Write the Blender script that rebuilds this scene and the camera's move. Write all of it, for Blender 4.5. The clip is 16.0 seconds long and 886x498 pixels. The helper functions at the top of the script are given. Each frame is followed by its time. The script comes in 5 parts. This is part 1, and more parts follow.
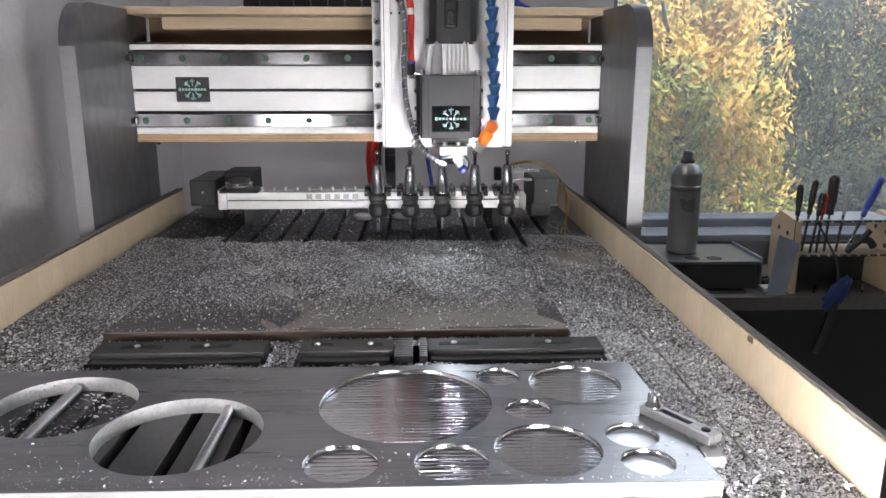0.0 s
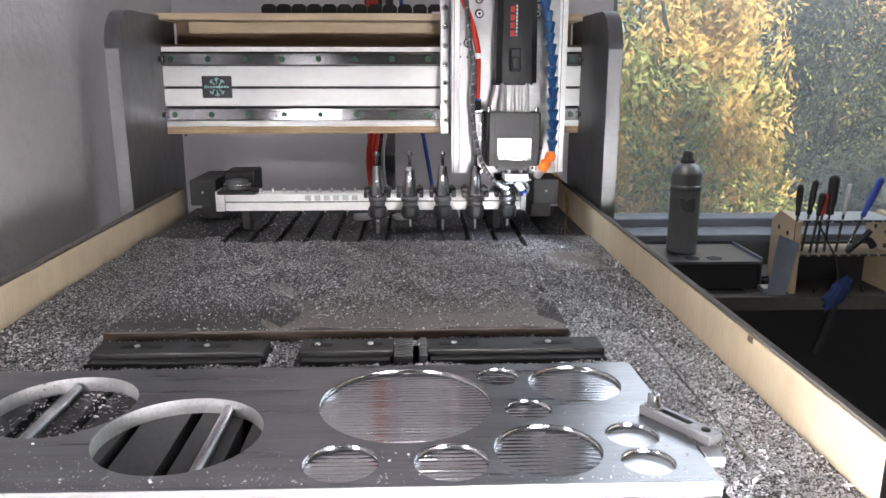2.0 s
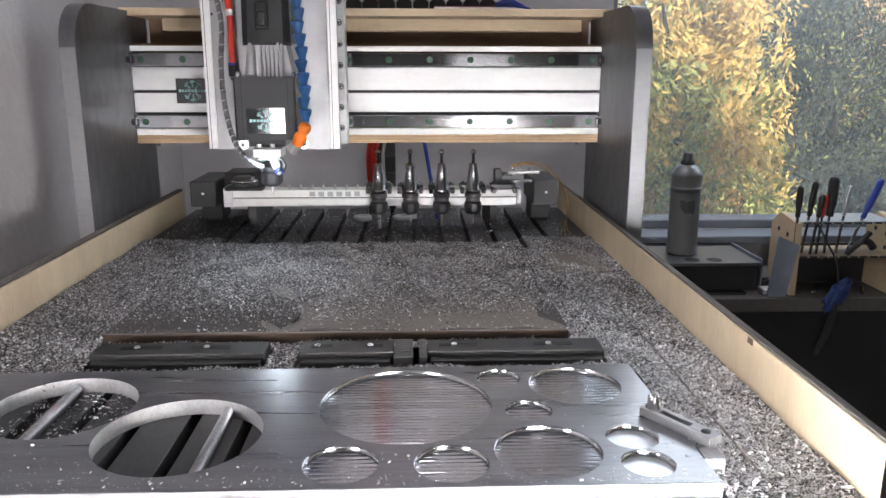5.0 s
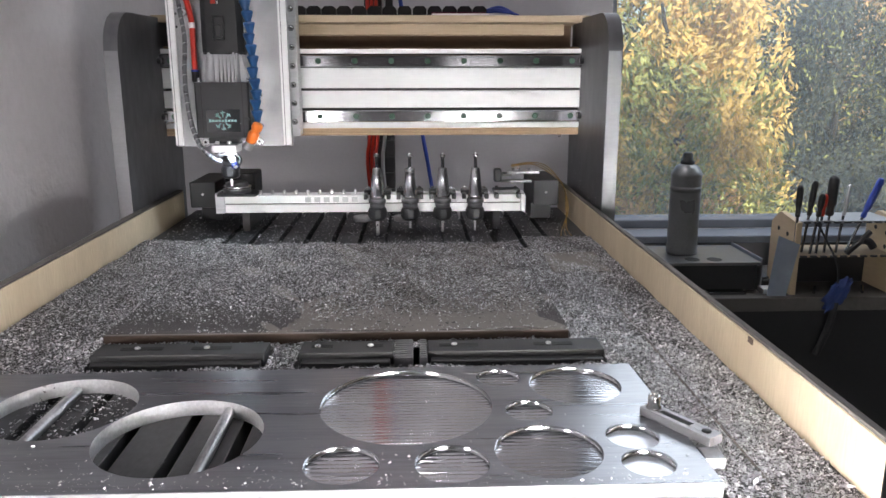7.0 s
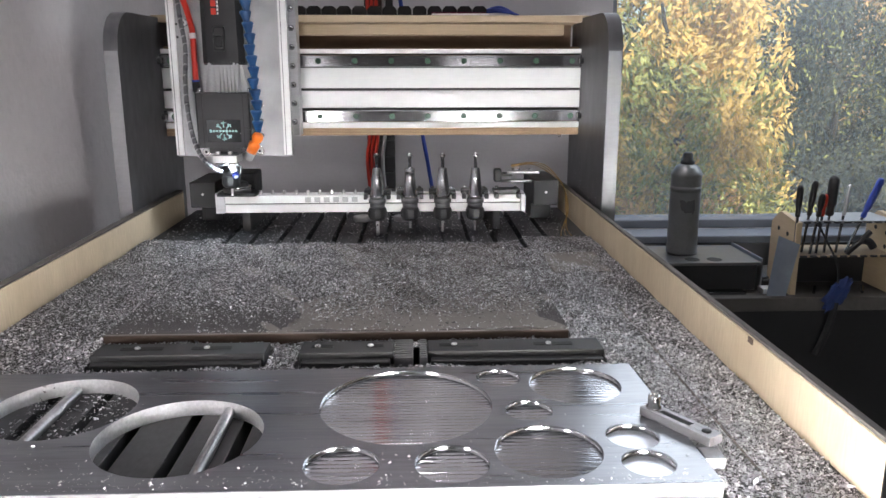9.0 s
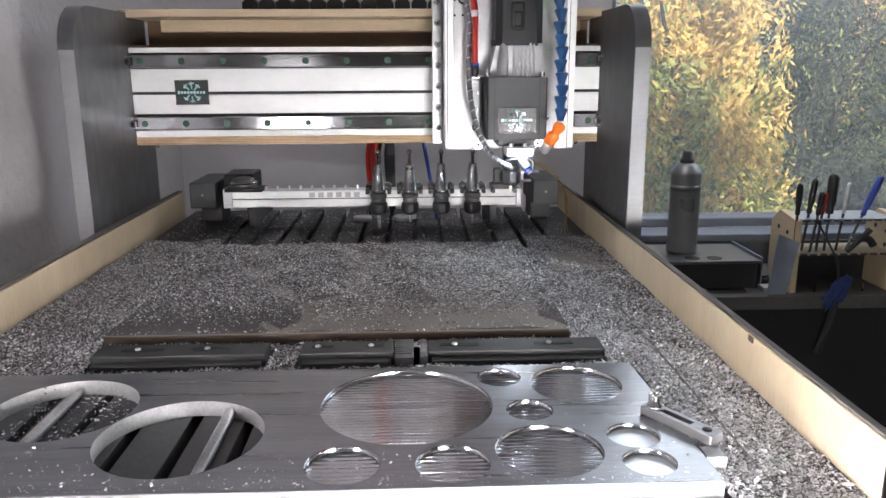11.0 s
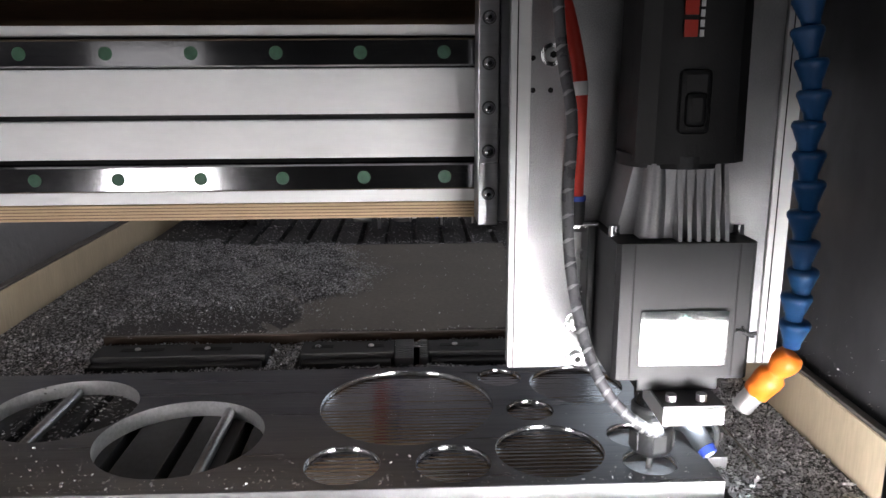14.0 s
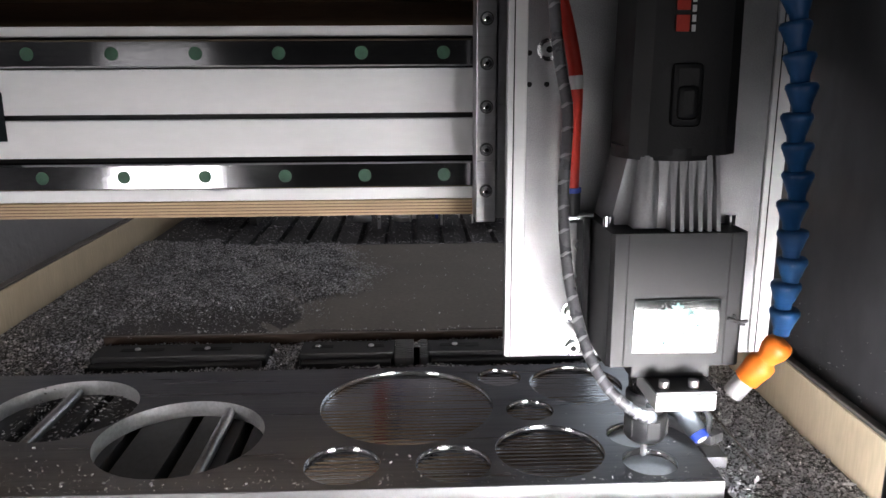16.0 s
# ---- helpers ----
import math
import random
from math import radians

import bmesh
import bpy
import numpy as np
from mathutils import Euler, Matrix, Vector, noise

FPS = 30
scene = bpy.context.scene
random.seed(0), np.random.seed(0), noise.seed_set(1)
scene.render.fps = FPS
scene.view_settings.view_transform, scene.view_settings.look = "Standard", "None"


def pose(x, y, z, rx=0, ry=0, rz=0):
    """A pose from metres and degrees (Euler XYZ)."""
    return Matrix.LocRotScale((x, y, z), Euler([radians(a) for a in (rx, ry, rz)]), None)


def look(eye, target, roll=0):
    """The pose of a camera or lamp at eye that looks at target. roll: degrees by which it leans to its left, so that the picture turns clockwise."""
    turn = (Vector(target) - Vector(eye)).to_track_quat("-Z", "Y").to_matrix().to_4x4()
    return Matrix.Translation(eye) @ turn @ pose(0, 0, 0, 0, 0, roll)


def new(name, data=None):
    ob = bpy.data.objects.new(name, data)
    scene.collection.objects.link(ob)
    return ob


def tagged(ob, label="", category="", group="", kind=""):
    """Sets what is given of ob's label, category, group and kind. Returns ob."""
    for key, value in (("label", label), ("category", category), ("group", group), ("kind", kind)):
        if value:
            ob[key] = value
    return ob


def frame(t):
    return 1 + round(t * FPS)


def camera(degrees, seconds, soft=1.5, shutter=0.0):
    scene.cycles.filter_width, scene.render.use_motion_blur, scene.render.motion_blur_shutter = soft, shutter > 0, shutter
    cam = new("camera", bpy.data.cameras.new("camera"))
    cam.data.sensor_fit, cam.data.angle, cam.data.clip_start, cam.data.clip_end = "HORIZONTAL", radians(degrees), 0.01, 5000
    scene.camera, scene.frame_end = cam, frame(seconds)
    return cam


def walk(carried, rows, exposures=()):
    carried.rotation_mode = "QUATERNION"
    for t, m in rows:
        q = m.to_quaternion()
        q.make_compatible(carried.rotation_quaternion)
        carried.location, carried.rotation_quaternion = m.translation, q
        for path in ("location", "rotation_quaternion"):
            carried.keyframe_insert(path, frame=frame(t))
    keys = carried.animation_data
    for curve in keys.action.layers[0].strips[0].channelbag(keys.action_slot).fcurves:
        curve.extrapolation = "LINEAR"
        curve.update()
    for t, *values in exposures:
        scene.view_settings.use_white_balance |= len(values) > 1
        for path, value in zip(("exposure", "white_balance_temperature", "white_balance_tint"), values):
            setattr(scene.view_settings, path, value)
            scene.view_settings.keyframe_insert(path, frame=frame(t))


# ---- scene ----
cam = camera(60.24, 16.0, soft=1.5)


def eye(roll=0.0, up=0.0):
    """The camera on its stand in front of the machine; roll and lift in degrees."""
    return pose(0, 0, 0.2548, 76.513 + up, 0, -2.077) @ pose(0, 0, 0, 0, 0, roll + 0.036)


walk(cam, [(0.0, eye()), (0.4, eye(0.02)), (0.5, eye(0.2, 0.03)), (0.6, eye(0.05)), (0.8, eye()), (3.8, eye(0.02)), (3.9, eye(0.45)), (4.0, eye(1.2)), (4.1, eye(0.95)), (4.2, eye(0.85)), (4.6, eye(0.2, 0.08)),
           (6.3, eye(-0.10, 0.12)), (9.2, eye(-0.10, 0.12)), (11.3, eye(-0.36, 0.10)), (16.0, eye(-0.36, 0.10))],
     exposures=[(0.0, 0.0), (11.4, 0.0), (12.5, -0.48), (13.5, -1.1), (14.0, -1.5), (16.0, -1.5)])

# ---- world and light ----
world = bpy.data.worlds.new("sky")
scene.world = world
world.use_nodes = True
wn = world.node_tree.nodes
sky = wn.new("ShaderNodeTexSky")
sky.sky_type, sky.sun_disc = "NISHITA", False
sky.sun_elevation, sky.sun_rotation = radians(32), radians(150)
world.node_tree.links.new(sky.outputs[0], wn["Background"].inputs[0])
wn["Background"].inputs[1].default_value = 0.2
sun = new("sun", bpy.data.lights.new("sun", "SUN"))
sun.data.energy, sun.data.angle, sun.data.color = 5.0, radians(8), (1.0, 0.95, 0.86)
sun.matrix_world = look((2, -2, 6), (1, 4, 0))
window_light = new("window_daylight", bpy.data.lights.new("window_daylight", "AREA"))
window_light.data.shape, window_light.data.size, window_light.data.size_y = "RECTANGLE", 1.6, 0.62
window_light.data.energy, window_light.data.color = 14, (0.86, 0.93, 1.0)
window_light.matrix_world = look((1.3, 1.93, 0.90), (0.5, 0.2, -0.1))


# ---- materials ----
def mat(name, color, rough=0.5, metal=0.0, vary=0.15, scale=20.0, fine=300.0, bump=0.1, spread=0.0, coat=0.0, stretch=(1, 1, 1), stain=None, height=0.0005, swing=0.1):
    """Procedural surface: colour broken up by noise at two scales, a roughness that follows it, and fine relief."""
    m = bpy.data.materials.new(name)
    m.use_nodes = True
    nt = m.node_tree
    n, link = nt.nodes, nt.links.new
    b = n["Principled BSDF"]
    tc = n.new("ShaderNodeTexCoord")
    mp = n.new("ShaderNodeMapping")
    mp.inputs["Scale"].default_value = stretch
    link(tc.outputs["Object"], mp.inputs[0])
    big, small = n.new("ShaderNodeTexNoise"), n.new("ShaderNodeTexNoise")
    for tex, s, d in ((big, scale, 4), (small, fine, 3)):
        tex.inputs["Scale"].default_value = s
        tex.inputs["Detail"].default_value = d
        link(mp.outputs[0], tex.inputs["Vector"])
    add = n.new("ShaderNodeMath")
    add.operation = "ADD"
    link(big.outputs["Fac"], add.inputs[0])
    link(small.outputs["Fac"], add.inputs[1])
    ramp = n.new("ShaderNodeMapRange")
    ramp.inputs["From Min"].default_value, ramp.inputs["From Max"].default_value = 0.6, 1.4
    ramp.inputs["To Min"].default_value, ramp.inputs["To Max"].default_value = 1 - vary, 1 + vary
    link(add.outputs[0], ramp.inputs["Value"])
    mul = n.new("ShaderNodeVectorMath")
    mul.operation = "SCALE"
    mul.inputs[0].default_value = color
    link(ramp.outputs[0], mul.inputs["Scale"])
    col = mul.outputs[0]
    if stain:
        patch = n.new("ShaderNodeTexNoise")
        patch.inputs["Scale"].default_value, patch.inputs["Detail"].default_value = scale * 0.35, 6
        link(mp.outputs[0], patch.inputs["Vector"])
        edge = n.new("ShaderNodeMapRange")
        edge.inputs["From Min"].default_value, edge.inputs["From Max"].default_value = 0.52, 0.68
        link(patch.outputs["Fac"], edge.inputs["Value"])
        mix = n.new("ShaderNodeMix")
        mix.data_type = "RGBA"
        link(edge.outputs[0], mix.inputs["Factor"])
        link(col, mix.inputs["A"])
        mix.inputs["B"].default_value = (*stain, 1)
        col = mix.outputs["Result"]
    if spread:
        info = n.new("ShaderNodeNewGeometry")
        rr = n.new("ShaderNodeMapRange")
        rr.inputs["To Min"].default_value, rr.inputs["To Max"].default_value = 1 - spread, 1 + spread
        link(info.outputs["Random Per Island"], rr.inputs["Value"])
        m2 = n.new("ShaderNodeVectorMath")
        m2.operation = "SCALE"
        link(col, m2.inputs[0])
        link(rr.outputs[0], m2.inputs["Scale"])
        col = m2.outputs[0]
    link(col, b.inputs["Base Color"])
    rg = n.new("ShaderNodeMapRange")
    rg.inputs["To Min"].default_value, rg.inputs["To Max"].default_value = max(rough - swing, 0.02), min(rough + swing * 1.2, 1)
    link(big.outputs["Fac"], rg.inputs["Value"])
    link(rg.outputs[0], b.inputs["Roughness"])
    b.inputs["Metallic"].default_value = metal
    b.inputs["Coat Weight"].default_value = coat
    if bump:
        bp = n.new("ShaderNodeBump")
        bp.inputs["Strength"].default_value, bp.inputs["Distance"].default_value = bump, height
        link(small.outputs["Fac"], bp.inputs["Height"])
        link(bp.outputs[0], b.inputs["Normal"])
    return m


def brushed(name, color, rough, across=(4, 300, 300), bump=0.05):
    """Metal with long fine scratches along the short-scale axis."""
    return mat(name, color, rough, 1.0, 0.12, 1.0, 6.0, bump, stretch=across, height=0.0003)


def glow(name, color, strength):
    m = bpy.data.materials.new(name)
    m.use_nodes = True
    b = m.node_tree.nodes["Principled BSDF"]
    b.inputs["Base Color"].default_value = (*color, 1)
    b.inputs["Emission Color"].default_value = (*color, 1)
    b.inputs["Emission Strength"].default_value = strength
    return m


M = {}
M["wall"] = mat("plaster_wall", (0.46, 0.445, 0.45), 0.85, 0, 0.06, 7, 60, 0.7, height=0.004)
M["back_wall"] = mat("painted_wall", (0.55, 0.54, 0.56), 0.8, 0, 0.05, 5, 150, 0.2, height=0.001)
# Dark colour for walls out of view, so the metal reflects less light.
M["unseen_wall"] = mat("unseen_dark_wall", (0.14, 0.135, 0.13), 0.9, 0, 0.08, 4, 60, 0.2)
M["ceiling"] = mat("ceiling_paint", (0.7, 0.7, 0.7), 0.9, 0, 0.04, 4, 90, 0.2)
M["floor"] = mat("concrete_floor", (0.16, 0.155, 0.15), 0.8, 0, 0.25, 5, 80, 0.3)
M["alu"] = brushed("machined_aluminium", (0.62, 0.62, 0.64), 0.32)
M["alu_cheek"] = mat("cheek_aluminium", (0.17, 0.17, 0.18), 0.45, 0.8, 0.25, 9, 60, 0.06, stain=(0.12, 0.12, 0.13), stretch=(1, 1, 0.5))
M["alu_edge"] = brushed("sawn_aluminium_edge", (0.33, 0.33, 0.34), 0.5, (60, 60, 300), 0.2)
M["alu_matt"] = mat("anodised_aluminium", (0.82, 0.82, 0.82), 0.6, 0.35, 0.04, 5, 200, 0.03, stretch=(0.3, 1, 1))
M["cast"] = mat("cast_aluminium", (0.42, 0.42, 0.43), 0.45, 0.8, 0.12, 40, 700, 0.25)
M["plate"] = mat("rolled_aluminium_plate", (0.30, 0.305, 0.326), 0.29, 1.0, 0.22, 1.2, 7.0, 0.06, stretch=(4, 60, 60), height=0.0003, swing=0.08, stain=(0.36, 0.366, 0.385))
M["hole_wall"] = mat("turned_hole_wall", (0.74, 0.74, 0.75), 0.30, 0.65, 0.22, 40, 400, 0.3)
M["rim"] = mat("cut_aluminium", (0.72, 0.72, 0.73), 0.35, 0.7, 0.08, 60, 400, 0.15)
M["pocket_wall"] = mat("turned_pocket_wall", (0.72, 0.72, 0.74), 0.17, 1.0, 0.12, 60, 400, 0.1, swing=0.05)
M["pocket"] = mat("milled_aluminium", (0.56, 0.56, 0.58), 0.10, 1.0, 0.10, 40, 400, 0.04, swing=0.05)
# Pale blue-white: the sky's reflection is painted into these smooth floors.
M["pocket_sky"] = mat("sky_pale_aluminium", (0.84, 0.87, 0.92), 0.33, 0.8, 0.08, 40, 400, 0.05)
M["blasted"] = mat("blasted_aluminium", (0.42, 0.42, 0.43), 0.42, 0.95, 0.45, 18, 1500, 0.5, stain=(0.36, 0.36, 0.37), height=0.0005)
M["steel"] = mat("ground_steel", (0.33, 0.33, 0.34), 0.11, 1.0, 0.16, 30, 400, 0.03, stretch=(0.3, 1, 1), swing=0.04)
M["chrome"] = mat("polished_steel", (0.72, 0.72, 0.73), 0.14, 1.0, 0.05, 60, 500, 0.03)
M["taper"] = mat("taper_steel", (0.46, 0.46, 0.47), 0.22, 1.0, 0.10, 60, 500, 0.05)
M["strip"] = mat("streak_steel", (0.42, 0.42, 0.43), 0.36, 1.0, 0.3, 30, 300, 0.15, stain=(0.2, 0.2, 0.2))
M["bolt"] = mat("zinc_bolt", (0.7, 0.7, 0.7), 0.3, 0.75, 0.1, 80, 600, 0.1)
M["black_ox"] = mat("black_oxide_steel", (0.025, 0.025, 0.027), 0.38, 0.3, 0.25, 40, 500, 0.12)
M["black_bar"] = mat("black_clamp_paint", (0.020, 0.020, 0.021), 0.5, 0.0, 0.3, 30, 500, 0.1, stain=(0.028, 0.027, 0.026))
M["nut"] = mat("blackened_nut", (0.045, 0.045, 0.048), 0.34, 0.5, 0.2, 60, 500, 0.1)
M["plastic"] = mat("black_plastic", (0.010, 0.010, 0.011), 0.5, 0, 0.15, 50, 900, 0.2)
M["grey_box"] = mat("grey_plastic", (0.034, 0.035, 0.036), 0.5, 0, 0.1, 30, 500, 0.1)
M["wrap_dark"] = mat("grey_spiral_wrap", (0.10, 0.10, 0.108), 0.28, 0, 0.2, 80, 600, 0.15)
M["cast_dark"] = mat("dark_cast_metal", (0.16, 0.16, 0.165), 0.42, 0.8, 0.15, 40, 600, 0.2)
M["house"] = mat("anthracite_anodised", (0.020, 0.020, 0.022), 0.48, 0.1, 0.06, 20, 500, 0.04)
M["ply"] = mat("birch_plywood", (0.49, 0.405, 0.285), 0.8, 0, 0.14, 3, 40, 0.1, stretch=(8, 9, 1.4), stain=(0.43, 0.345, 0.235))
M["ply_edge"] = mat("plywood_edge", (0.50, 0.36, 0.22), 0.7, 0, 0.30, 2, 12, 0.2, stretch=(1, 1, 90))
M["board_cap"] = mat("dark_edge_band", (0.10, 0.088, 0.08), 0.8, 0, 0.5, 3, 60, 0.3, stretch=(60, 1, 1), stain=(0.045, 0.04, 0.04))
M["pine"] = mat("pine_wood", (0.52, 0.41, 0.28), 0.6, 0, 0.14, 2, 30, 0.1, stretch=(1, 8, 30))
M["old_wood"] = mat("dark_wood", (0.16, 0.10, 0.06), 0.7, 0, 0.25, 3, 40, 0.15, stretch=(1, 8, 20))
M["edge_wood"] = mat("dark_board_edge", (0.075, 0.05, 0.036), 0.75, 0, 0.3, 8, 90, 0.2, stretch=(0.4, 1, 4))
M["mdf"] = mat("worn_mdf", (0.185, 0.168, 0.150), 0.7, 0, 0.2, 12, 300, 0.1, stain=(0.155, 0.143, 0.130))
M["table"] = mat("table_aluminium", (0.042, 0.042, 0.044), 0.6, 0.3, 0.35, 25, 300, 0.2, stretch=(1, 0.5, 1), stain=(0.075, 0.072, 0.072))
# Near black: recess shade painted on slots, sockets, seams and bores.
M["slot"] = mat("slot_shade", (0.006, 0.006, 0.006), 0.6, 0.3, 0.2)
M["chip"] = mat("aluminium_chips", (0.46, 0.45, 0.465), 0.36, 0.8, 0.05, 100, 900, 0, spread=0.75)
M["chip_dust"] = mat("chip_dust", (0.082, 0.076, 0.076), 0.8, 0.1, 0.35, 60, 700, 1.0, height=0.003, stain=(0.09, 0.082, 0.078))
# Paler copy of the chip colour; part of the chips' glint is painted in.
M["chip_glint"] = mat("glint_aluminium_chips", (0.78, 0.78, 0.79), 0.30, 0.6, 0.05, 100, 900, 0, spread=0.55)
M["hose_blue"] = mat("blue_hose_plastic", (0.010, 0.06, 0.17), 0.38, 0, 0.1, 60, 600, 0.1)
M["maroon"] = mat("dark_red_paper", (0.10, 0.015, 0.03), 0.7, 0, 0.1)
M["orange"] = mat("orange_nozzle_plastic", (0.85, 0.20, 0.02), 0.4, 0, 0.06, 60, 600, 0.08)
M["glove"] = mat("blue_knit_glove", (0.008, 0.022, 0.095), 0.85, 0, 0.25, 60, 600, 0.6)
M["red"] = mat("red_air_hose", (0.52, 0.03, 0.015), 0.4, 0, 0.1, 40, 500, 0.1)
M["wrap"] = mat("clear_spiral_wrap", (0.30, 0.30, 0.31), 0.3, 0, 0.15, 80, 600, 0.15)
M["blue_cable"] = mat("blue_cable", (0.02, 0.05, 0.32), 0.5, 0, 0.05)
M["yellow_wire"] = mat("yellow_wire", (0.26, 0.16, 0.04), 0.5, 0, 0.1)
M["white"] = mat("white_block", (0.80, 0.80, 0.80), 0.35, 0.2, 0.04, 40, 400, 0.05)
M["sticker"] = mat("glossy_black_sticker", (0.008, 0.012, 0.014), 0.06, 0, 0.05, 60, 600, 0.0, coat=1.0)
M["mint"] = mat("mint_print", (0.34, 0.58, 0.56), 0.3, 0, 0.03)
M["green_dot"] = mat("green_plug", (0.03, 0.085, 0.05), 0.5, 0, 0.3, 200, 900, 0.3)
M["frame"] = mat("white_window_frame", (0.20, 0.215, 0.25), 0.45, 0, 0.05, 8, 200, 0.05)
M["bench"] = mat("workbench_wood", (0.06, 0.055, 0.05), 0.7, 0, 0.3, 6, 90, 0.2, stain=(0.05, 0.045, 0.042))
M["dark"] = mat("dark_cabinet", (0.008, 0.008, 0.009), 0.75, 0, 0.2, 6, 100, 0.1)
M["sheet"] = mat("blue_grey_sheet", (0.33, 0.37, 0.45), 0.4, 0.5, 0.2, 14, 200, 0.1, stain=(0.24, 0.27, 0.33))
M["can"] = mat("can_lacquer", (0.22, 0.225, 0.23), 0.3, 0.5, 0.12, 12, 200, 0.03)
M["tool_wood"] = mat("tool_rack_wood", (0.50, 0.38, 0.25), 0.6, 0, 0.12, 3, 40, 0.1, stretch=(1, 1, 12))
M["leaf_y"] = mat("yellow_leaves", (0.90, 0.64, 0.20), 0.55, 0, 0.2, 3, 30, 0, spread=0.45)
M["leaf_g"] = mat("green_leaves", (0.46, 0.48, 0.15), 0.6, 0, 0.25, 3, 30, 0, spread=0.5)
M["leaf_o"] = mat("orange_leaves", (0.80, 0.50, 0.22), 0.55, 0, 0.2, 3, 30, 0, spread=0.5)
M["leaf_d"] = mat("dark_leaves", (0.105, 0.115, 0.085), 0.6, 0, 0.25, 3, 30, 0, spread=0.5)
# Near-black leaves; shade low among the trees is painted into the colour.
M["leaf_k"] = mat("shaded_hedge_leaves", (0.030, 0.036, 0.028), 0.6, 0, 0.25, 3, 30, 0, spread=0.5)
M["bark"] = mat("bark", (0.10, 0.085, 0.07), 0.9, 0, 0.3, 8, 80, 0.6, height=0.01)
M["grass"] = mat("meadow", (0.10, 0.12, 0.05), 0.9, 0, 0.4, 0.6, 12, 0.5)
M["glass"] = bpy.data.materials.new("window_glass")
M["glass"].use_nodes = True
_n, _l = M["glass"].node_tree.nodes, M["glass"].node_tree.links.new
_n.remove(_n["Principled BSDF"])
# A translucent veil in the pane paints the pale haze over the view.
_clear, _haze, _gloss = _n.new("ShaderNodeBsdfTransparent"), _n.new("ShaderNodeBsdfTranslucent"), _n.new("ShaderNodeBsdfGlossy")
_haze.inputs["Color"].default_value, _gloss.inputs["Roughness"].default_value = (0.8, 0.82, 0.85, 1), 0.02
_haze_noise, _range, _mix, _mix2 = _n.new("ShaderNodeTexNoise"), _n.new("ShaderNodeMapRange"), _n.new("ShaderNodeMixShader"), _n.new("ShaderNodeMixShader")
_haze_noise.inputs["Scale"].default_value, _haze_noise.inputs["Detail"].default_value = 2.5, 6
_range.inputs["To Min"].default_value, _range.inputs["To Max"].default_value = 0.07, 0.18
_l(_haze_noise.outputs["Fac"], _range.inputs["Value"])
_l(_range.outputs[0], _mix.inputs["Fac"])
_l(_clear.outputs[0], _mix.inputs[1])
_l(_haze.outputs[0], _mix.inputs[2])
_mix2.inputs["Fac"].default_value = 0.05
_l(_mix.outputs[0], _mix2.inputs[1])
_l(_gloss.outputs[0], _mix2.inputs[2])
_l(_mix2.outputs[0], _n["Material Output"].inputs["Surface"])
M["led"] = glow("led_light", (1.0, 0.96, 0.98), 60)
M["led_strong"] = glow("strong_led_light", (1.0, 0.97, 0.98), 290)
M["spot"] = glow("cold_spot_light", (0.80, 0.90, 1.0), 700)
M["led_dim"] = glow("dimmed_led_light", (1.0, 0.97, 0.98), 2.5)
# glow of the fill lamp added under the ceiling
M["fill_glow"] = glow("fill_glow", (1.0, 0.945, 0.98), 21)


# ---- mesh helpers ----
def box(bm, x0, x1, y0, y1, z0, z1, bevel=0.0):
    r = bmesh.ops.create_cube(bm, size=1)
    vs = r["verts"]
    for v in vs:
        v.co = Vector(((x0 + x1) / 2 + v.co.x * (x1 - x0), (y0 + y1) / 2 + v.co.y * (y1 - y0), (z0 + z1) / 2 + v.co.z * (z1 - z0)))
    if bevel:
        es = list({e for v in vs for e in v.link_edges})
        bmesh.ops.bevel(bm, geom=es, offset=bevel, segments=2, affect="EDGES", profile=0.5)
    return bm


def tube(bm, a, b, r0, r1=None, n=20, caps=True):
    """A round bar from a to b."""
    a, b = Vector(a), Vector(b)
    m = Matrix.Translation((a + b) / 2) @ (b - a).to_track_quat("Z", "Y").to_matrix().to_4x4()
    bmesh.ops.create_cone(bm, cap_ends=caps, segments=n, radius1=r0, radius2=r0 if r1 is None else r1, depth=(b - a).length, matrix=m)
    return bm


def lathe(bm, prof, n=24, m=None):
    """A turned body round the z axis from (radius, height) pairs."""
    m = m or Matrix()
    rings = []
    for r, z in prof:
        rings.append([bm.verts.new(m @ Vector((r * math.cos(2 * math.pi * k / n), r * math.sin(2 * math.pi * k / n), z))) for k in range(n)])
    for a, b in zip(rings, rings[1:]):
        for k in range(n):
            bm.faces.new((a[k], a[(k + 1) % n], b[(k + 1) % n], b[k]))
    bm.faces.new(list(reversed(rings[0])))
    bm.faces.new(rings[-1])
    return bm


def prism(bm, pts, axis, a, b):
    """An outline pulled along an axis from a to b. pts are the two other coordinates in order."""
    def at(p, d):
        return Vector({"x": (d, p[0], p[1]), "y": (p[0], d, p[1]), "z": (p[0], p[1], d)}[axis])
    lo, hi = [bm.verts.new(at(p, a)) for p in pts], [bm.verts.new(at(p, b)) for p in pts]
    bm.faces.new(lo)
    bm.faces.new(list(reversed(hi)))
    for k in range(len(pts)):
        j = (k + 1) % len(pts)
        bm.faces.new((lo[j], lo[k], hi[k], hi[j]))
    bmesh.ops.recalc_face_normals(bm, faces=bm.faces[:])
    return bm


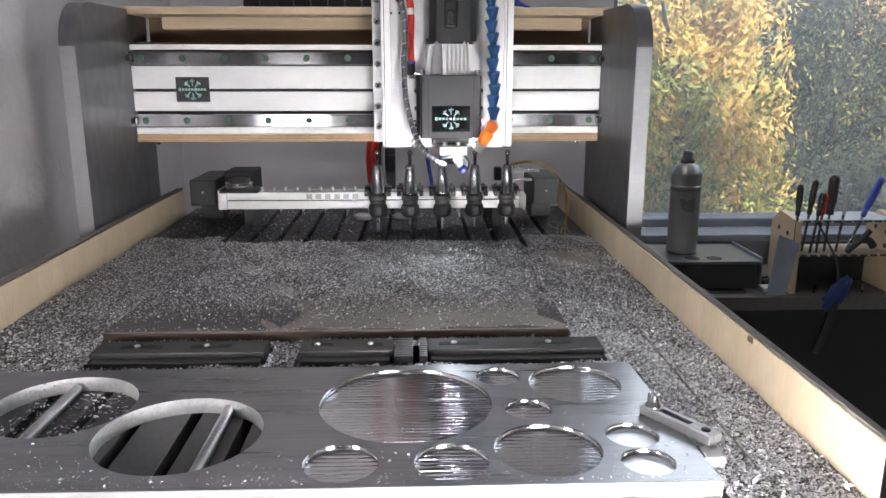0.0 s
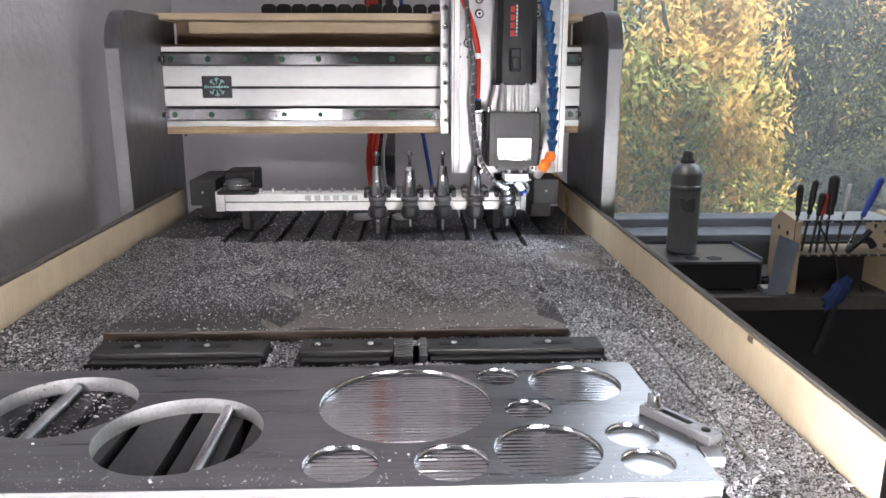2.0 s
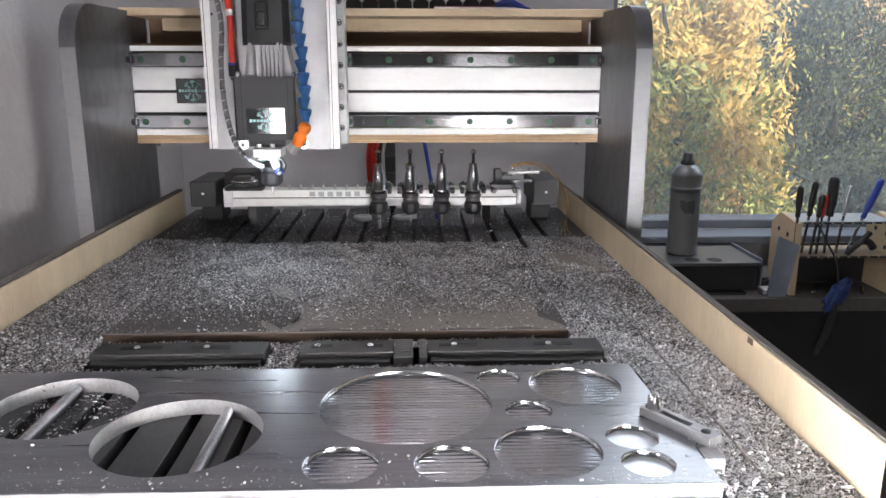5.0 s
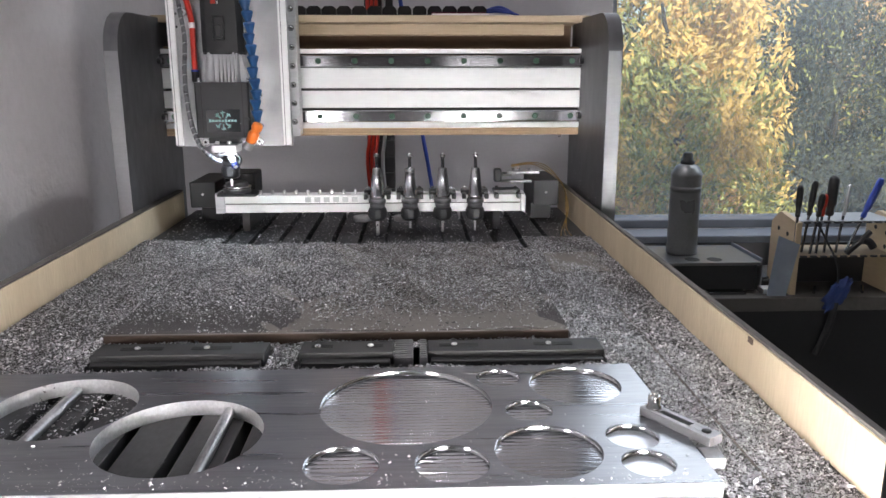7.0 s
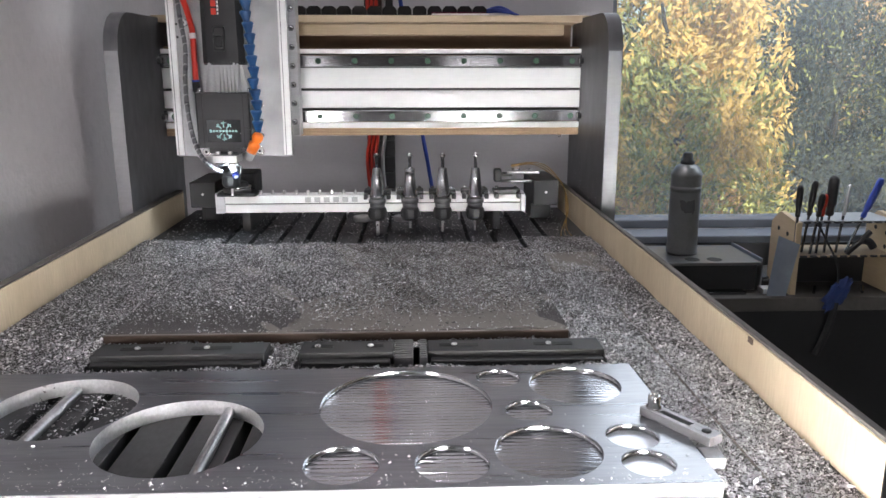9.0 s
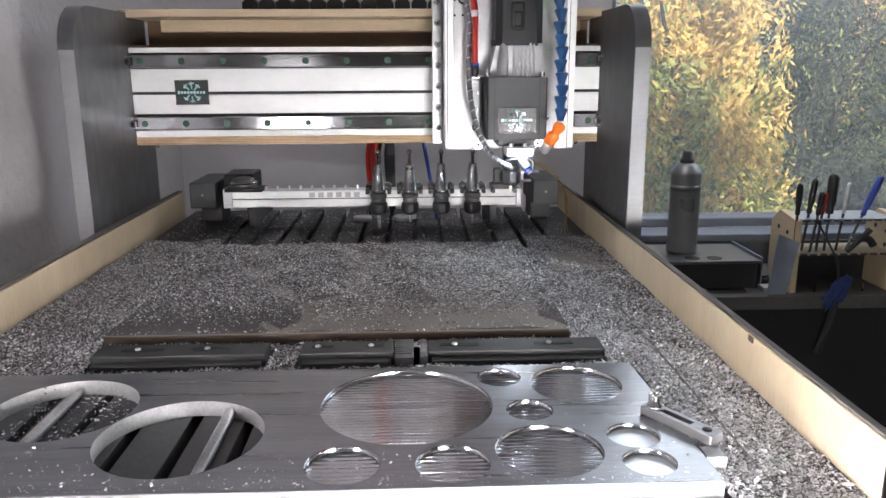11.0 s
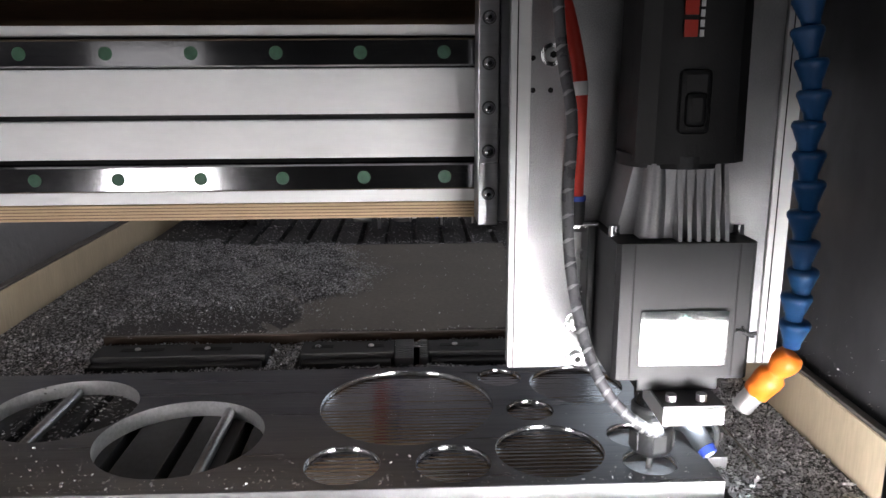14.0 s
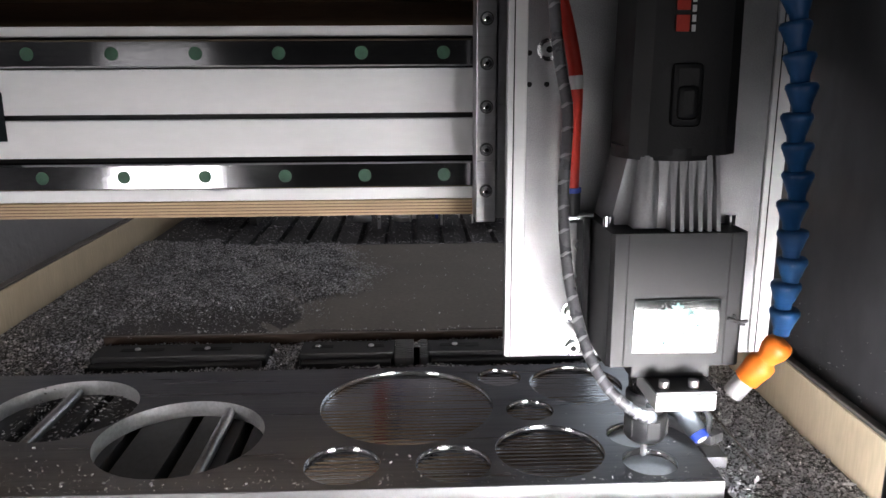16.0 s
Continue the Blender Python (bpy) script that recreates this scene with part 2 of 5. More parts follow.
def pipe(bm, pts, r, n=10, steps=6):
    """A round hose along a smooth line through pts."""
    P = [Vector(p) for p in pts]
    line = []
    for i in range(len(P) - 1):
        p0, p1, p2, p3 = P[max(i - 1, 0)], P[i], P[i + 1], P[min(i + 2, len(P) - 1)]
        for k in range(steps):
            t = k / steps
            line.append(0.5 * (2 * p1 + (p2 - p0) * t + (2 * p0 - 5 * p1 + 4 * p2 - p3) * t * t + (3 * p1 - p0 - 3 * p2 + p3) * t ** 3))
    line.append(P[-1])
    rings = []
    for i, c in enumerate(line):
        d = (line[min(i + 1, len(line) - 1)] - line[max(i - 1, 0)]).normalized()
        u = d.cross(Vector((0.31, 0.9, 0.29))).normalized()
        w = d.cross(u)
        rings.append([bm.verts.new(c + r * (math.cos(2 * math.pi * k / n) * u + math.sin(2 * math.pi * k / n) * w)) for k in range(n)])
    for a, b in zip(rings, rings[1:]):
        for k in range(n):
            bm.faces.new((a[k], b[k], b[(k + 1) % n], a[(k + 1) % n]))
    bm.faces.new(rings[0])
    bm.faces.new(list(reversed(rings[-1])))
    bmesh.ops.recalc_face_normals(bm, faces=bm.faces[:])
    return line


def B():
    return bmesh.new()


def part(name, bm, material, parent=None, label="", smooth=True, kind=""):
    me = bpy.data.meshes.new(name)
    if smooth:
        for f in bm.faces:
            f.smooth = True
        for e in bm.edges:
            if len(e.link_faces) == 2 and e.calc_face_angle() > 0.37:
                e.smooth = False
    bm.to_mesh(me)
    bm.free()
    me.materials.append(M[material])
    ob = new(name, me)
    ob.parent = parent
    return tagged(ob, label, kind=kind)


def thing(name, label, category, group="", at=(0, 0, 0)):
    ob = new(name)
    ob.empty_display_size = 0.05
    ob.location = at
    return tagged(ob, label, category, group)


def structure(name, bm, material, label=""):
    return tagged(part(name, bm, material), label, kind="structure")


# ---- the machine's times ----
def ease(table, t):
    """A value between the rows (seconds, value), gliding to a stop at each row with equal neighbours."""
    if t <= table[0][0]:
        return table[0][1]
    for (a, u), (b, v) in zip(table, table[1:]):
        if t <= b:
            return u + (v - u) * (t - a) / (b - a)
    return table[-1][1]


GANTRY = [(0, 1.158), (1.05, 1.158), (1.15, 1.172), (1.4, 1.27), (1.5, 1.288), (1.6, 1.298), (1.7, 1.300), (3.65, 1.300), (3.75, 1.275), (3.9, 1.20),
          (4.0, 1.163), (4.1, 1.158), (5.3, 1.158), (5.4, 1.17), (5.75, 1.285), (5.85, 1.297), (9.6, 1.297), (9.7, 1.285), (10.05, 1.17), (10.15, 1.158),
          (11.3, 1.158), (11.5, 1.146), (12.0, 0.988), (12.5, 0.838), (12.85, 0.736), (12.95, 0.728), (13.1, 0.726), (13.2, 0.71), (13.5, 0.613),
          (13.65, 0.57), (13.75, 0.566), (15.6, 0.566), (16.0, 0.5775)]
CARRIAGE = [(0, 0.0419), (0.2, 0.0419), (0.3, 0.0705), (0.4, 0.1075), (0.5, 0.132), (0.6, 0.1405), (0.8, 0.1425), (1.0, 0.1425), (4.3, 0.1425), (4.45, 0.115),
            (5.1, -0.25), (5.25, -0.281), (10.0, -0.281), (10.15, -0.25), (10.9, 0.115), (11.1, 0.141), (11.5, 0.1405),
            (12.0, 0.1345), (12.5, 0.126), (12.9, 0.1215), (13.15, 0.1215), (13.4, 0.135), (13.5, 0.1410), (13.65, 0.144), (16.0, 0.1435)]
HEAD = [(0, 0.157), (1.7, 0.1565), (1.8, 0.148), (1.9, 0.126), (2.0, 0.1023), (2.1, 0.087), (2.2, 0.0815), (2.88, 0.0815), (3.0, 0.0951), (3.2, 0.135), (3.3, 0.152),
        (3.4, 0.1567), (6.0, 0.1567), (6.3, 0.1535), (6.5, 0.1521), (7.0, 0.1486), (7.5, 0.1453), (8.0, 0.1416), (8.5, 0.1376), (9.0, 0.1338), (9.3, 0.1315), (9.5, 0.1315), (9.7, 0.1565),
        (11.5, 0.1562), (12.0, 0.1567), (12.5, 0.1573), (13.12, 0.1573), (13.25, 0.142), (13.5, 0.1035), (13.7, 0.0775), (13.8, 0.0755), (14.5, 0.0750), (15.0, 0.0768), (15.5, 0.0822),
        (15.7, 0.0822), (16.0, 0.0785)]
RACK = [(0, 0.014), (0.15, 0.05), (0.7, 0.05), (0.9, 0.0), (4.1, 0.0), (4.2, 0.03), (4.3, 0.05), (5.5, 0.05), (5.7, 0.0), (10.2, 0.0), (10.4, 0.05), (16, 0.05)]
JET = [(0.0, 11.34), (0.13, 11.5), (0.19, 11.68), (0.23, 11.78), (0.25, 11.88), (0.285, 12.08), (0.37, 12.22)]      # the jet reaches this far from the back edge of the board
TIMES = [k / 10 for k in range(161)]
SPINDLE_AHEAD = 0.132      # spindle axis in front of the rails
TOOL_Y = 1.166             # tools in the rack when it is out
PICK = 0.0815              # height of the head when it takes a tool


# ---- room ----
def room():
    wl = structure("wall_west", box(B(), -0.72, -0.56, -2.2, 2.06, -0.95, 1.75), "wall", "rough grey-white plastered wall beside the machine")
    b = B()
    x0, x1, z0, z1 = 0.468, 2.15, -0.142, 1.25
    for c in ((-0.56, x0, -0.95, 1.75), (x1, 2.6, -0.95, 1.75), (x0, x1, -0.95, z0), (x0, x1, z1, 1.75)):
        box(b, c[0], c[1], 1.86, 2.06, c[2], c[3])
    structure("wall_north", b, "back_wall", "painted grey-white wall with a wide window")
    # East and south walls are unseen and kept dark to dim reflections.
    structure("wall_east", box(B(), 2.6, 2.76, -2.2, 2.06, -0.95, 1.75), "unseen_wall")
    structure("wall_south", box(B(), -0.72, 2.76, -2.36, -2.2, -0.95, 1.75), "unseen_wall")
    structure("floor", box(B(), -0.72, 2.76, -2.36, 2.06, -1.05, -0.95), "floor", "grey concrete workshop floor")
    structure("ceiling", box(B(), -0.72, 2.76, -2.36, 2.06, 1.75, 1.9), "ceiling")
    w = thing("window_1", "wide window with white plastic frame looking on autumn trees", "window")
    tagged(w, kind="structure")
    b = B()
    box(b, x0, x0 + 0.012, 1.87, 1.95, z0, z1, 0.002)
    box(b, x1 - 0.05, x1, 1.87, 1.95, z0, z1, 0.004)
    box(b, x0 + 0.012, x1 - 0.05, 1.87, 1.95, z0, z0 + 0.022, 0.004)
    box(b, x0 + 0.012, x1 - 0.05, 1.87, 1.95, z1 - 0.05, z1, 0.004)
    part("window_frame", b, "frame", w)
    g = part("pane", box(B(), x0 + 0.01, x1 - 0.048, 1.905, 1.911, z0 + 0.02, z1 - 0.045), "glass", w)
    g.visible_shadow = False
    part("window_sill", box(B(), x0 - 0.03, x1 + 0.03, 1.78, 1.868, z0 - 0.02, z0, 0.004), "frame", w)


def outside():
    structure("ground", box(B(), -60, 60, 2.1, 140, -3.2, -3.0), "grass", "meadow behind the house")
    rng = np.random.default_rng(4)

    def leaves(name, centre, radii, count, size, material, parent, clumps=60, spread=0.16):
        """Sprays of drooping leaves: every clump is a twig from which narrow leaves hang outwards."""
        c = rng.normal(size=(clumps, 3))
        c /= np.linalg.norm(c, axis=1)[:, None]
        c = c * rng.uniform(0.35, 1.0, (clumps, 1)) * radii + centre
        twig = rng.normal(size=(clumps, 3)) * (1, 1, 0.35) + (0, 0, -0.25)
        twig /= np.linalg.norm(twig, axis=1)[:, None]
        which = rng.integers(0, clumps, count)
        along = rng.uniform(-1, 1, (count, 1))
        p = c[which] + twig[which] * along * np.array(radii) * spread * 2.2 + rng.normal(size=(count, 3)) * np.array(radii) * spread * 0.42
        u = rng.normal(size=(count, 3)) * 0.55 + twig[which] * 0.7 + (0, 0, -0.55)
        u /= np.linalg.norm(u, axis=1)[:, None]
        face = rng.normal(size=(count, 3)) * 0.45 + (0.1, -0.75, 0.65)
        v = np.cross(u, face)
        v /= np.linalg.norm(v, axis=1)[:, None]
        w = np.cross(v, u)
        s = size * rng.uniform(0.6, 1.35, (count, 1))
        verts = np.stack([p - u * s, p + v * s * 0.34 - u * s * 0.15 - w * s * 0.12, p + u * s - w * s * 0.2, p - v * s * 0.34 - u * s * 0.15 - w * s * 0.12], 1).reshape(-1, 3)
        faces = np.arange(count * 4).reshape(-1, 4)
        me = bpy.data.meshes.new(name)
        me.from_pydata(verts.tolist(), [], faces.tolist())
        me.materials.append(M[material])
        ob = new(name, me)
        ob.parent = parent
        return ob

    def tree(name, label, at, height, radii, count, size, material, more, second, spread=0.16, bark="bark"):
        t = thing(name, label, "tree", at=at)
        b = B()
        tube(b, (0, 0, 0), (0.05, 0, height * 0.55), 0.07, 0.03, 10)
        for k in range(9):
            a = k * 2.4
            z = height * 0.62 - radii[2] * (0.9 - 0.14 * k)
            reach = 0.35 + 0.03 * k
            tube(b, (0.03, 0, z), (math.cos(a) * radii[0] * reach, math.sin(a) * radii[1] * reach, z + radii[2] * 0.35), 0.026, 0.008, 6)
        part("trunk", b, bark, t)
        leaves("crown", np.array((0, 0, height * 0.62)), radii, count, size, material, t, 110, spread)
        leaves("inner_crown", np.array((0, -0.05, height * 0.62 - radii[2] * 0.28)), radii, more, size, second, t, 110, spread)
        return t

    tree("maple_tree", "yellow autumn maple with leafy branches", (1.42, 4.3, -3.0), 4.9, (0.58, 0.5, 1.25), 15000, 0.026, "leaf_y", 12000, "leaf_g", 0.12)
    tree("maple_tree", "yellow-green maple turning in autumn", (2.15, 5.4, -3.0), 4.3, (0.55, 0.5, 1.2), 6000, 0.027, "leaf_y", 14000, "leaf_g", 0.12)
    tree("maple_tree", "low maple bush with pale orange leaves", (1.30, 4.0, -3.0), 3.5, (0.45, 0.35, 0.5), 5000, 0.019, "leaf_o", 4000, "leaf_g", 0.14)
    tree("birch_tree", "slim birch with a white trunk", (3.55, 8.5, -3.0), 12.0, (0.9, 0.9, 2.2), 5000, 0.03, "leaf_y", 2000, "leaf_g", 0.16, "white")
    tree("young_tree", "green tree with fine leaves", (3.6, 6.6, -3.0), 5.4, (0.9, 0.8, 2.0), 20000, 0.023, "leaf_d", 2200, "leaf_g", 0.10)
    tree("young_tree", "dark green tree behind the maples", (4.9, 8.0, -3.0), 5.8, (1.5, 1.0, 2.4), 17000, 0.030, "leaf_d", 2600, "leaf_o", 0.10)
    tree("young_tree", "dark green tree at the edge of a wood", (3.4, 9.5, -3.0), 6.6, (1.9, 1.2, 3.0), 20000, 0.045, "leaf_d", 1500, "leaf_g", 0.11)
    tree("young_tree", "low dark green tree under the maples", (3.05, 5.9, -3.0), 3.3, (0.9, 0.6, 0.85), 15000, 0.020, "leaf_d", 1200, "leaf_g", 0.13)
    # Two bushes added to darken the lower part of the window view.
    tree("hedge_bush", "dark bush added low behind the window, shade in its leaf colour", (3.55, 5.9, -3.0), 3.3, (0.75, 0.5, 0.75), 15000, 0.020, "leaf_k", 1500, "leaf_d", 0.14)
    tree("hedge_bush", "dark bush added low behind the window, shade in its leaf colour", (4.6, 6.8, -3.0), 3.4, (0.9, 0.5, 0.8), 15000, 0.022, "leaf_k", 1500, "leaf_d", 0.14)
    tree("young_tree", "dark green tree at the edge of a wood", (7.4, 10.5, -3.0), 7.0, (2.4, 1.4, 3.3), 30000, 0.036, "leaf_d", 3500, "leaf_o")
    tree("young_tree", "orange-leaved tree at the edge of a wood", (6.2, 11.8, -3.0), 8.0, (2.2, 1.3, 3.4), 14000, 0.045, "leaf_d", 9000, "leaf_o")


# ---- table ----
SLOT0, SLOTSTEP = -0.2874, 0.0407


def table():
    b = B()
    edges = [-0.403] + [v for k in range(13) for v in (SLOT0 + SLOTSTEP * k - 0.004, SLOT0 + SLOTSTEP * k + 0.004)] + [0.266]
    box(b, -0.403, 0.266, 0.37, 1.40, -0.04, -0.0201)
    t = structure("machine_table", b, "table", "slotted aluminium machine table under swarf")
    for x0, x1 in zip(edges[::2], edges[1::2]):
        part("profile", box(B(), x0, x1, 0.37, 1.40, -0.02, 0.0, 0.0008), "table", t)
    for x in (-0.38, 0.24):
        for y in (0.43, 1.33):
            part("leg", box(B(), x - 0.04, x + 0.04, y - 0.04, y + 0.04, -0.95, -0.0402, 0.003), "plastic", t)
    for name, x, side in (("left", -0.403, -1), ("right", 0.266, 1)):
        w = thing("side_board", "long plywood side board with a dark worn top edge", "board", "side boards of the machine")
        end = 1.33 if side < 0 else 1.405
        xs = sorted((x, x + side * (0.0115 if side < 0 else 0.0078)))
        part("board", box(B(), xs[0], xs[1], 0.37, end, -0.06, 0.0455, 0.001), "ply", w)
        part("top_edge", box(B(), xs[0] + 0.0008, xs[1] - 0.0008, 0.37, end, 0.0456, 0.0487, 0.001), "board_cap", w, "dark worn plywood edge")
    part("nick", box(B(), 0.2650, 0.2659, 0.5610, 0.5700, 0.0405, 0.0455, 0.0004), "edge_wood", w, "small dark mark at the board's upper edge")
    # Strips added to stand for bright reflection streaks between the slots.
    for x in (-0.2700, -0.1405):
        s = thing("slot_strip", "round metal strip added for a bright streak on the table", "strip", "slot strips", at=(x, 0, 0))
        part("strip", tube(B(), (0, 0.432, 0.0042), (0, 0.575, 0.0042), 0.0042, n=18), "strip", s)
    s = thing("spoilboard", "worn brown spoilboard lying on the table", "board")
    part("board", box(B(), -0.293, 0.145, 0.6865, 1.056, 0.0, 0.0115, 0.001), "mdf", s)
    part("front_edge", box(B(), -0.2925, 0.1445, 0.6845, 0.6864, 0.0, 0.0112, 0.0004), "edge_wood", s, "dark brown sawn front edge")


# ---- workpiece ----
PLATE_Z = 0.012
HOLES = [(-0.2601, 0.529, 0.052), (-0.1618, 0.4816, 0.056)]
POCKETS = [(-0.0084, 0.5253, 0.0638), (-0.0483, 0.4378, 0.0241), (0.0216, 0.4369, 0.0239), (0.0852, 0.4514, 0.0354), (0.081, 0.5111, 0.0173), (0.0652, 0.5721, 0.0178),
           (0.1239, 0.5562, 0.036), (0.1453, 0.4689, 0.018), (0.1457, 0.433, 0.0172)]


def cut_plate(bm, outline, circles, z0, z1, n=48):
    """A plate with round openings: the top face is filled between outline and circles, then pulled down."""
    edges = []
    loop = [bm.verts.new((x, y, z1)) for x, y in outline]
    edges += [bm.edges.new((loop[k], loop[(k + 1) % len(loop)])) for k in range(len(loop))]
    rings = []
    for cx, cy, r in circles:
        ring = [bm.verts.new((cx + r * math.cos(2 * math.pi * k / n), cy + r * math.sin(2 * math.pi * k / n), z1)) for k in range(n)]
        edges += [bm.edges.new((ring[k], ring[(k + 1) % n])) for k in range(n)]
        rings.append(ring)
    bmesh.ops.triangle_fill(bm, use_beauty=True, use_dissolve=False, edges=edges)
    top = bm.faces[:]
    for f in top:
        if f.normal.z < 0:
            f.normal_flip()
    low = [bm.verts.new((v.co.x, v.co.y, z0)) for v in loop]
    for k in range(len(loop)):
        j = (k + 1) % len(loop)
        bm.faces.new((loop[k], low[k], low[j], loop[j]))
    return rings


def scallops(bm, cx, cy, r, z, rng, pitch=0.0046):
    """A round pocket floor of shallow grooves, one for each pass of the cutter along x."""
    n = int(2 * r / pitch)
    ys, hs = [], []
    for i in range(n):
        deep, lean = 0.00055 * rng.uniform(0.7, 1.2), 0.00006 * rng.uniform(-0.5, 1.0)
        for s, h in ((0, 0), (0.45, lean), (0.725, -deep)):
            ys.append(-r + 2 * r * (i + s) / n)
            hs.append(h)
    ys.append(r)
    hs.append(0.0)
    last = None
    for y, h in zip(ys, hs):
        w = math.sqrt(max(r * r - y * y, 1e-8))
        row = [bm.verts.new((cx + w * u, cy + y, z + h)) for u in (-1, -0.33, 0.33, 1)]
        if last:
            for k in range(3):
                bm.faces.new((last[k], last[k + 1], row[k + 1], row[k]))
        last = row


def workpiece():
    rng = random.Random(5)
    w = thing("workpiece_plate", "milled aluminium plate with round holes and pockets, strewn with chips", "metal plate")
    out = [(-0.39, 0.4101), (0.1837, 0.4085), (0.1779, 0.5975), (-0.39, 0.5935)]
    b = B()
    cut_plate(b, out, HOLES + POCKETS, 0.0, PLATE_Z)
    part("body", b, "plate", w, smooth=False)
    # Sawn front face in a paler metal; lamp brightness is partly in the colour.
    part("front_face", prism(B(), [(-0.39, 0.4096), (-0.39, 0.4101 - 0.0012), (0.1837, 0.4085 - 0.0012), (0.1837, 0.4080)], "z", 0.0004, PLATE_Z - 0.0002), "rim", w, "sawn front face of the plate, lamp brightness in its pale colour")
    for cx, cy, r in HOLES:
        b = B()
        n = 64
        for k in range(n):
            a0, a1 = 2 * math.pi * k / n, 2 * math.pi * (k + 1) / n
            p = [(cx + r * math.cos(a), cy + r * math.sin(a)) for a in (a0, a1)]
            vs = [b.verts.new((*p[0], 0.0)), b.verts.new((*p[1], 0.0)), b.verts.new((*p[1], PLATE_Z)), b.verts.new((*p[0], PLATE_Z))]
            b.faces.new(vs)
        bmesh.ops.remove_doubles(b, verts=b.verts[:], dist=1e-5)
        part("hole_wall", b, "hole_wall", w, "bright turned wall of a hole")
    for cx, cy, r in POCKETS:
        d = 0.0045
        b = B()
        lathe(b, [(r, PLATE_Z), (r, PLATE_Z - d), (r - 0.0005, PLATE_Z - d)], 64, Matrix.Translation((cx, cy, 0)))
        for f in [f for f in b.faces if len(f.verts) > 4]:
            b.faces.remove(f)
        for f in b.faces:
            f.normal_flip()
        part("pocket_wall", b, "pocket_wall", w, "bright milled wall of a pocket")
        b = B()
        zf = PLATE_Z - d
        if cx > 0.14:
            bmesh.ops.create_circle(b, cap_ends=True, segments=64, radius=r, matrix=Matrix.Translation((cx, cy, zf)))
        else:
            scallops(b, cx, cy, r, zf + 0.0008, rng)
        if cx > 0.14:
            part("pocket_floor", b, "pocket_sky", w, "smooth pocket floor with the sky's reflection in its colour")
        else:
            part("pocket_floor", b, "pocket", w, "pocket floor with parallel cutter marks")


def clamps():
    for x0, x1, slots in ((-0.284, -0.133, ((-0.262, -0.225), (-0.20, -0.165))), (-0.1038, -0.0205, ((-0.094, -0.075), (-0.045, -0.03))), (0.0094, 0.1664, ((0.02, 0.055), (0.105, 0.14)))):
        c = thing("clamping_bar", "black steel clamping bar with bolted slots", "clamp", "clamping bars behind the plate")
        part("bar", box(B(), x0, x1, 0.6325, 0.6625, 0.0, 0.012, 0.0012), "black_bar", c)
        part("foot", box(B(), x0 + 0.003, x1 - 0.003, 0.622, 0.632, 0.0, 0.007, 0.001), "black_bar", c)
        for a, e in slots:
            b = B()
            box(b, a, e, 0.644, 0.651, 0.0121, 0.0126, 0.0002)
            part("slot", b, "slot", c)
            part("bolt", lathe(B(), [(0.0, 0.0125), (0.0026, 0.0125), (0.0026, 0.0136), (0.0020, 0.0140), (0.0, 0.0140)], 18, Matrix.Translation(((a + e) / 2 - 0.004, 0.6475, 0))), "bolt", c, "zinc-plated cap bolt")
    for x0, x1 in ((-0.0195, -0.0035), (0.0025, 0.0088)):
        s = thing("step_block", "ribbed aluminium step block", "block", "step blocks")
        blk = part("block", box(B(), x0, x1, 0.622, 0.662, 0, 0.009), "cast_dark", s)
        for k in range(9):
            part("rib", box(B(), x0, x1, 0.622 + 0.0045 * k, 0.622 + 0.0045 * k + 0.0032, 0.0091, 0.0105 + 0.0003 * k), "cast_dark", blk)
    c = thing("strap_clamp", "aluminium strap clamp with a slot holding down the plate edge", "clamp")
    a, e = Vector((0.1645, 0.504, 0.0)), Vector((0.1965, 0.4535, 0.0))
    d = (e - a).normalized()
    m = Matrix.Translation((a + e) / 2) @ Matrix.Rotation(math.atan2(d.y, d.x), 4, "Z")
    h, z0, z1 = (e - a).length / 2, PLATE_Z + 0.0003, PLATE_Z + 0.0068
    b = B()
    for y0, y1 in ((-0.0066, -0.0026), (0.0026, 0.0066)):
        box(b, -h, h, y0, y1, z0, z1, 0.0006)
    box(b, -h, -h + 0.014, -0.0026, 0.0026, z0, z1 - 0.0001)
    box(b, h - 0.020, h, -0.0026, 0.0026, z0, z1 - 0.0001)
    bmesh.ops.transform(b, matrix=m, verts=b.verts[:])
    part("strap", b, "alu_edge", c)
    part("bolt", lathe(B(), [(0.0, z1), (0.0055, z1), (0.0055, z1 + 0.001), (0.0043, z1 + 0.0012), (0.0043, z1 + 0.0088), (0.0038, z1 + 0.0094), (0.0022, z1 + 0.0094), (0.0021, z1 + 0.006), (0, z1 + 0.006)], 20, m @ Matrix.Translation((-h + 0.007, 0, 0.0))), "chrome", c, "steel socket-head bolt")
    part("screw_hole", lathe(B(), [(0, z1), (0.0032, z1), (0.0032, z1 + 0.0006), (0, z1 + 0.0006)], 18, m @ Matrix.Translation((h - 0.008, 0, 0))), "slot", c)
    part("heel", box(B(), 0.1838, 0.197, 0.436, 0.452, 0.0, PLATE_Z, 0.0008), "alu_edge", c, "pale metal packing block")
    for x in (-0.0905, -0.022):
        r = thing("round_stop", "short turned metal stop lying on the table", "metal stop", "round stops on the table", at=(x, 1.285, 0.0))
        part("body", lathe(B(), [(0, 0.0003), (0.0150, 0.0003), (0.0155, 0.001), (0.0155, 0.0075), (0.0145, 0.0085), (0.006, 0.0085), (0.0055, 0.006), (0, 0.006)], 28), "cast", r)
    o = thing("board_offcut", "thin brown board offcut half buried in chips", "board")
    part("board", box(B(), 0.174, 0.248, 0.925, 1.03, 0.0, 0.0042, 0.0008), "mdf", o)
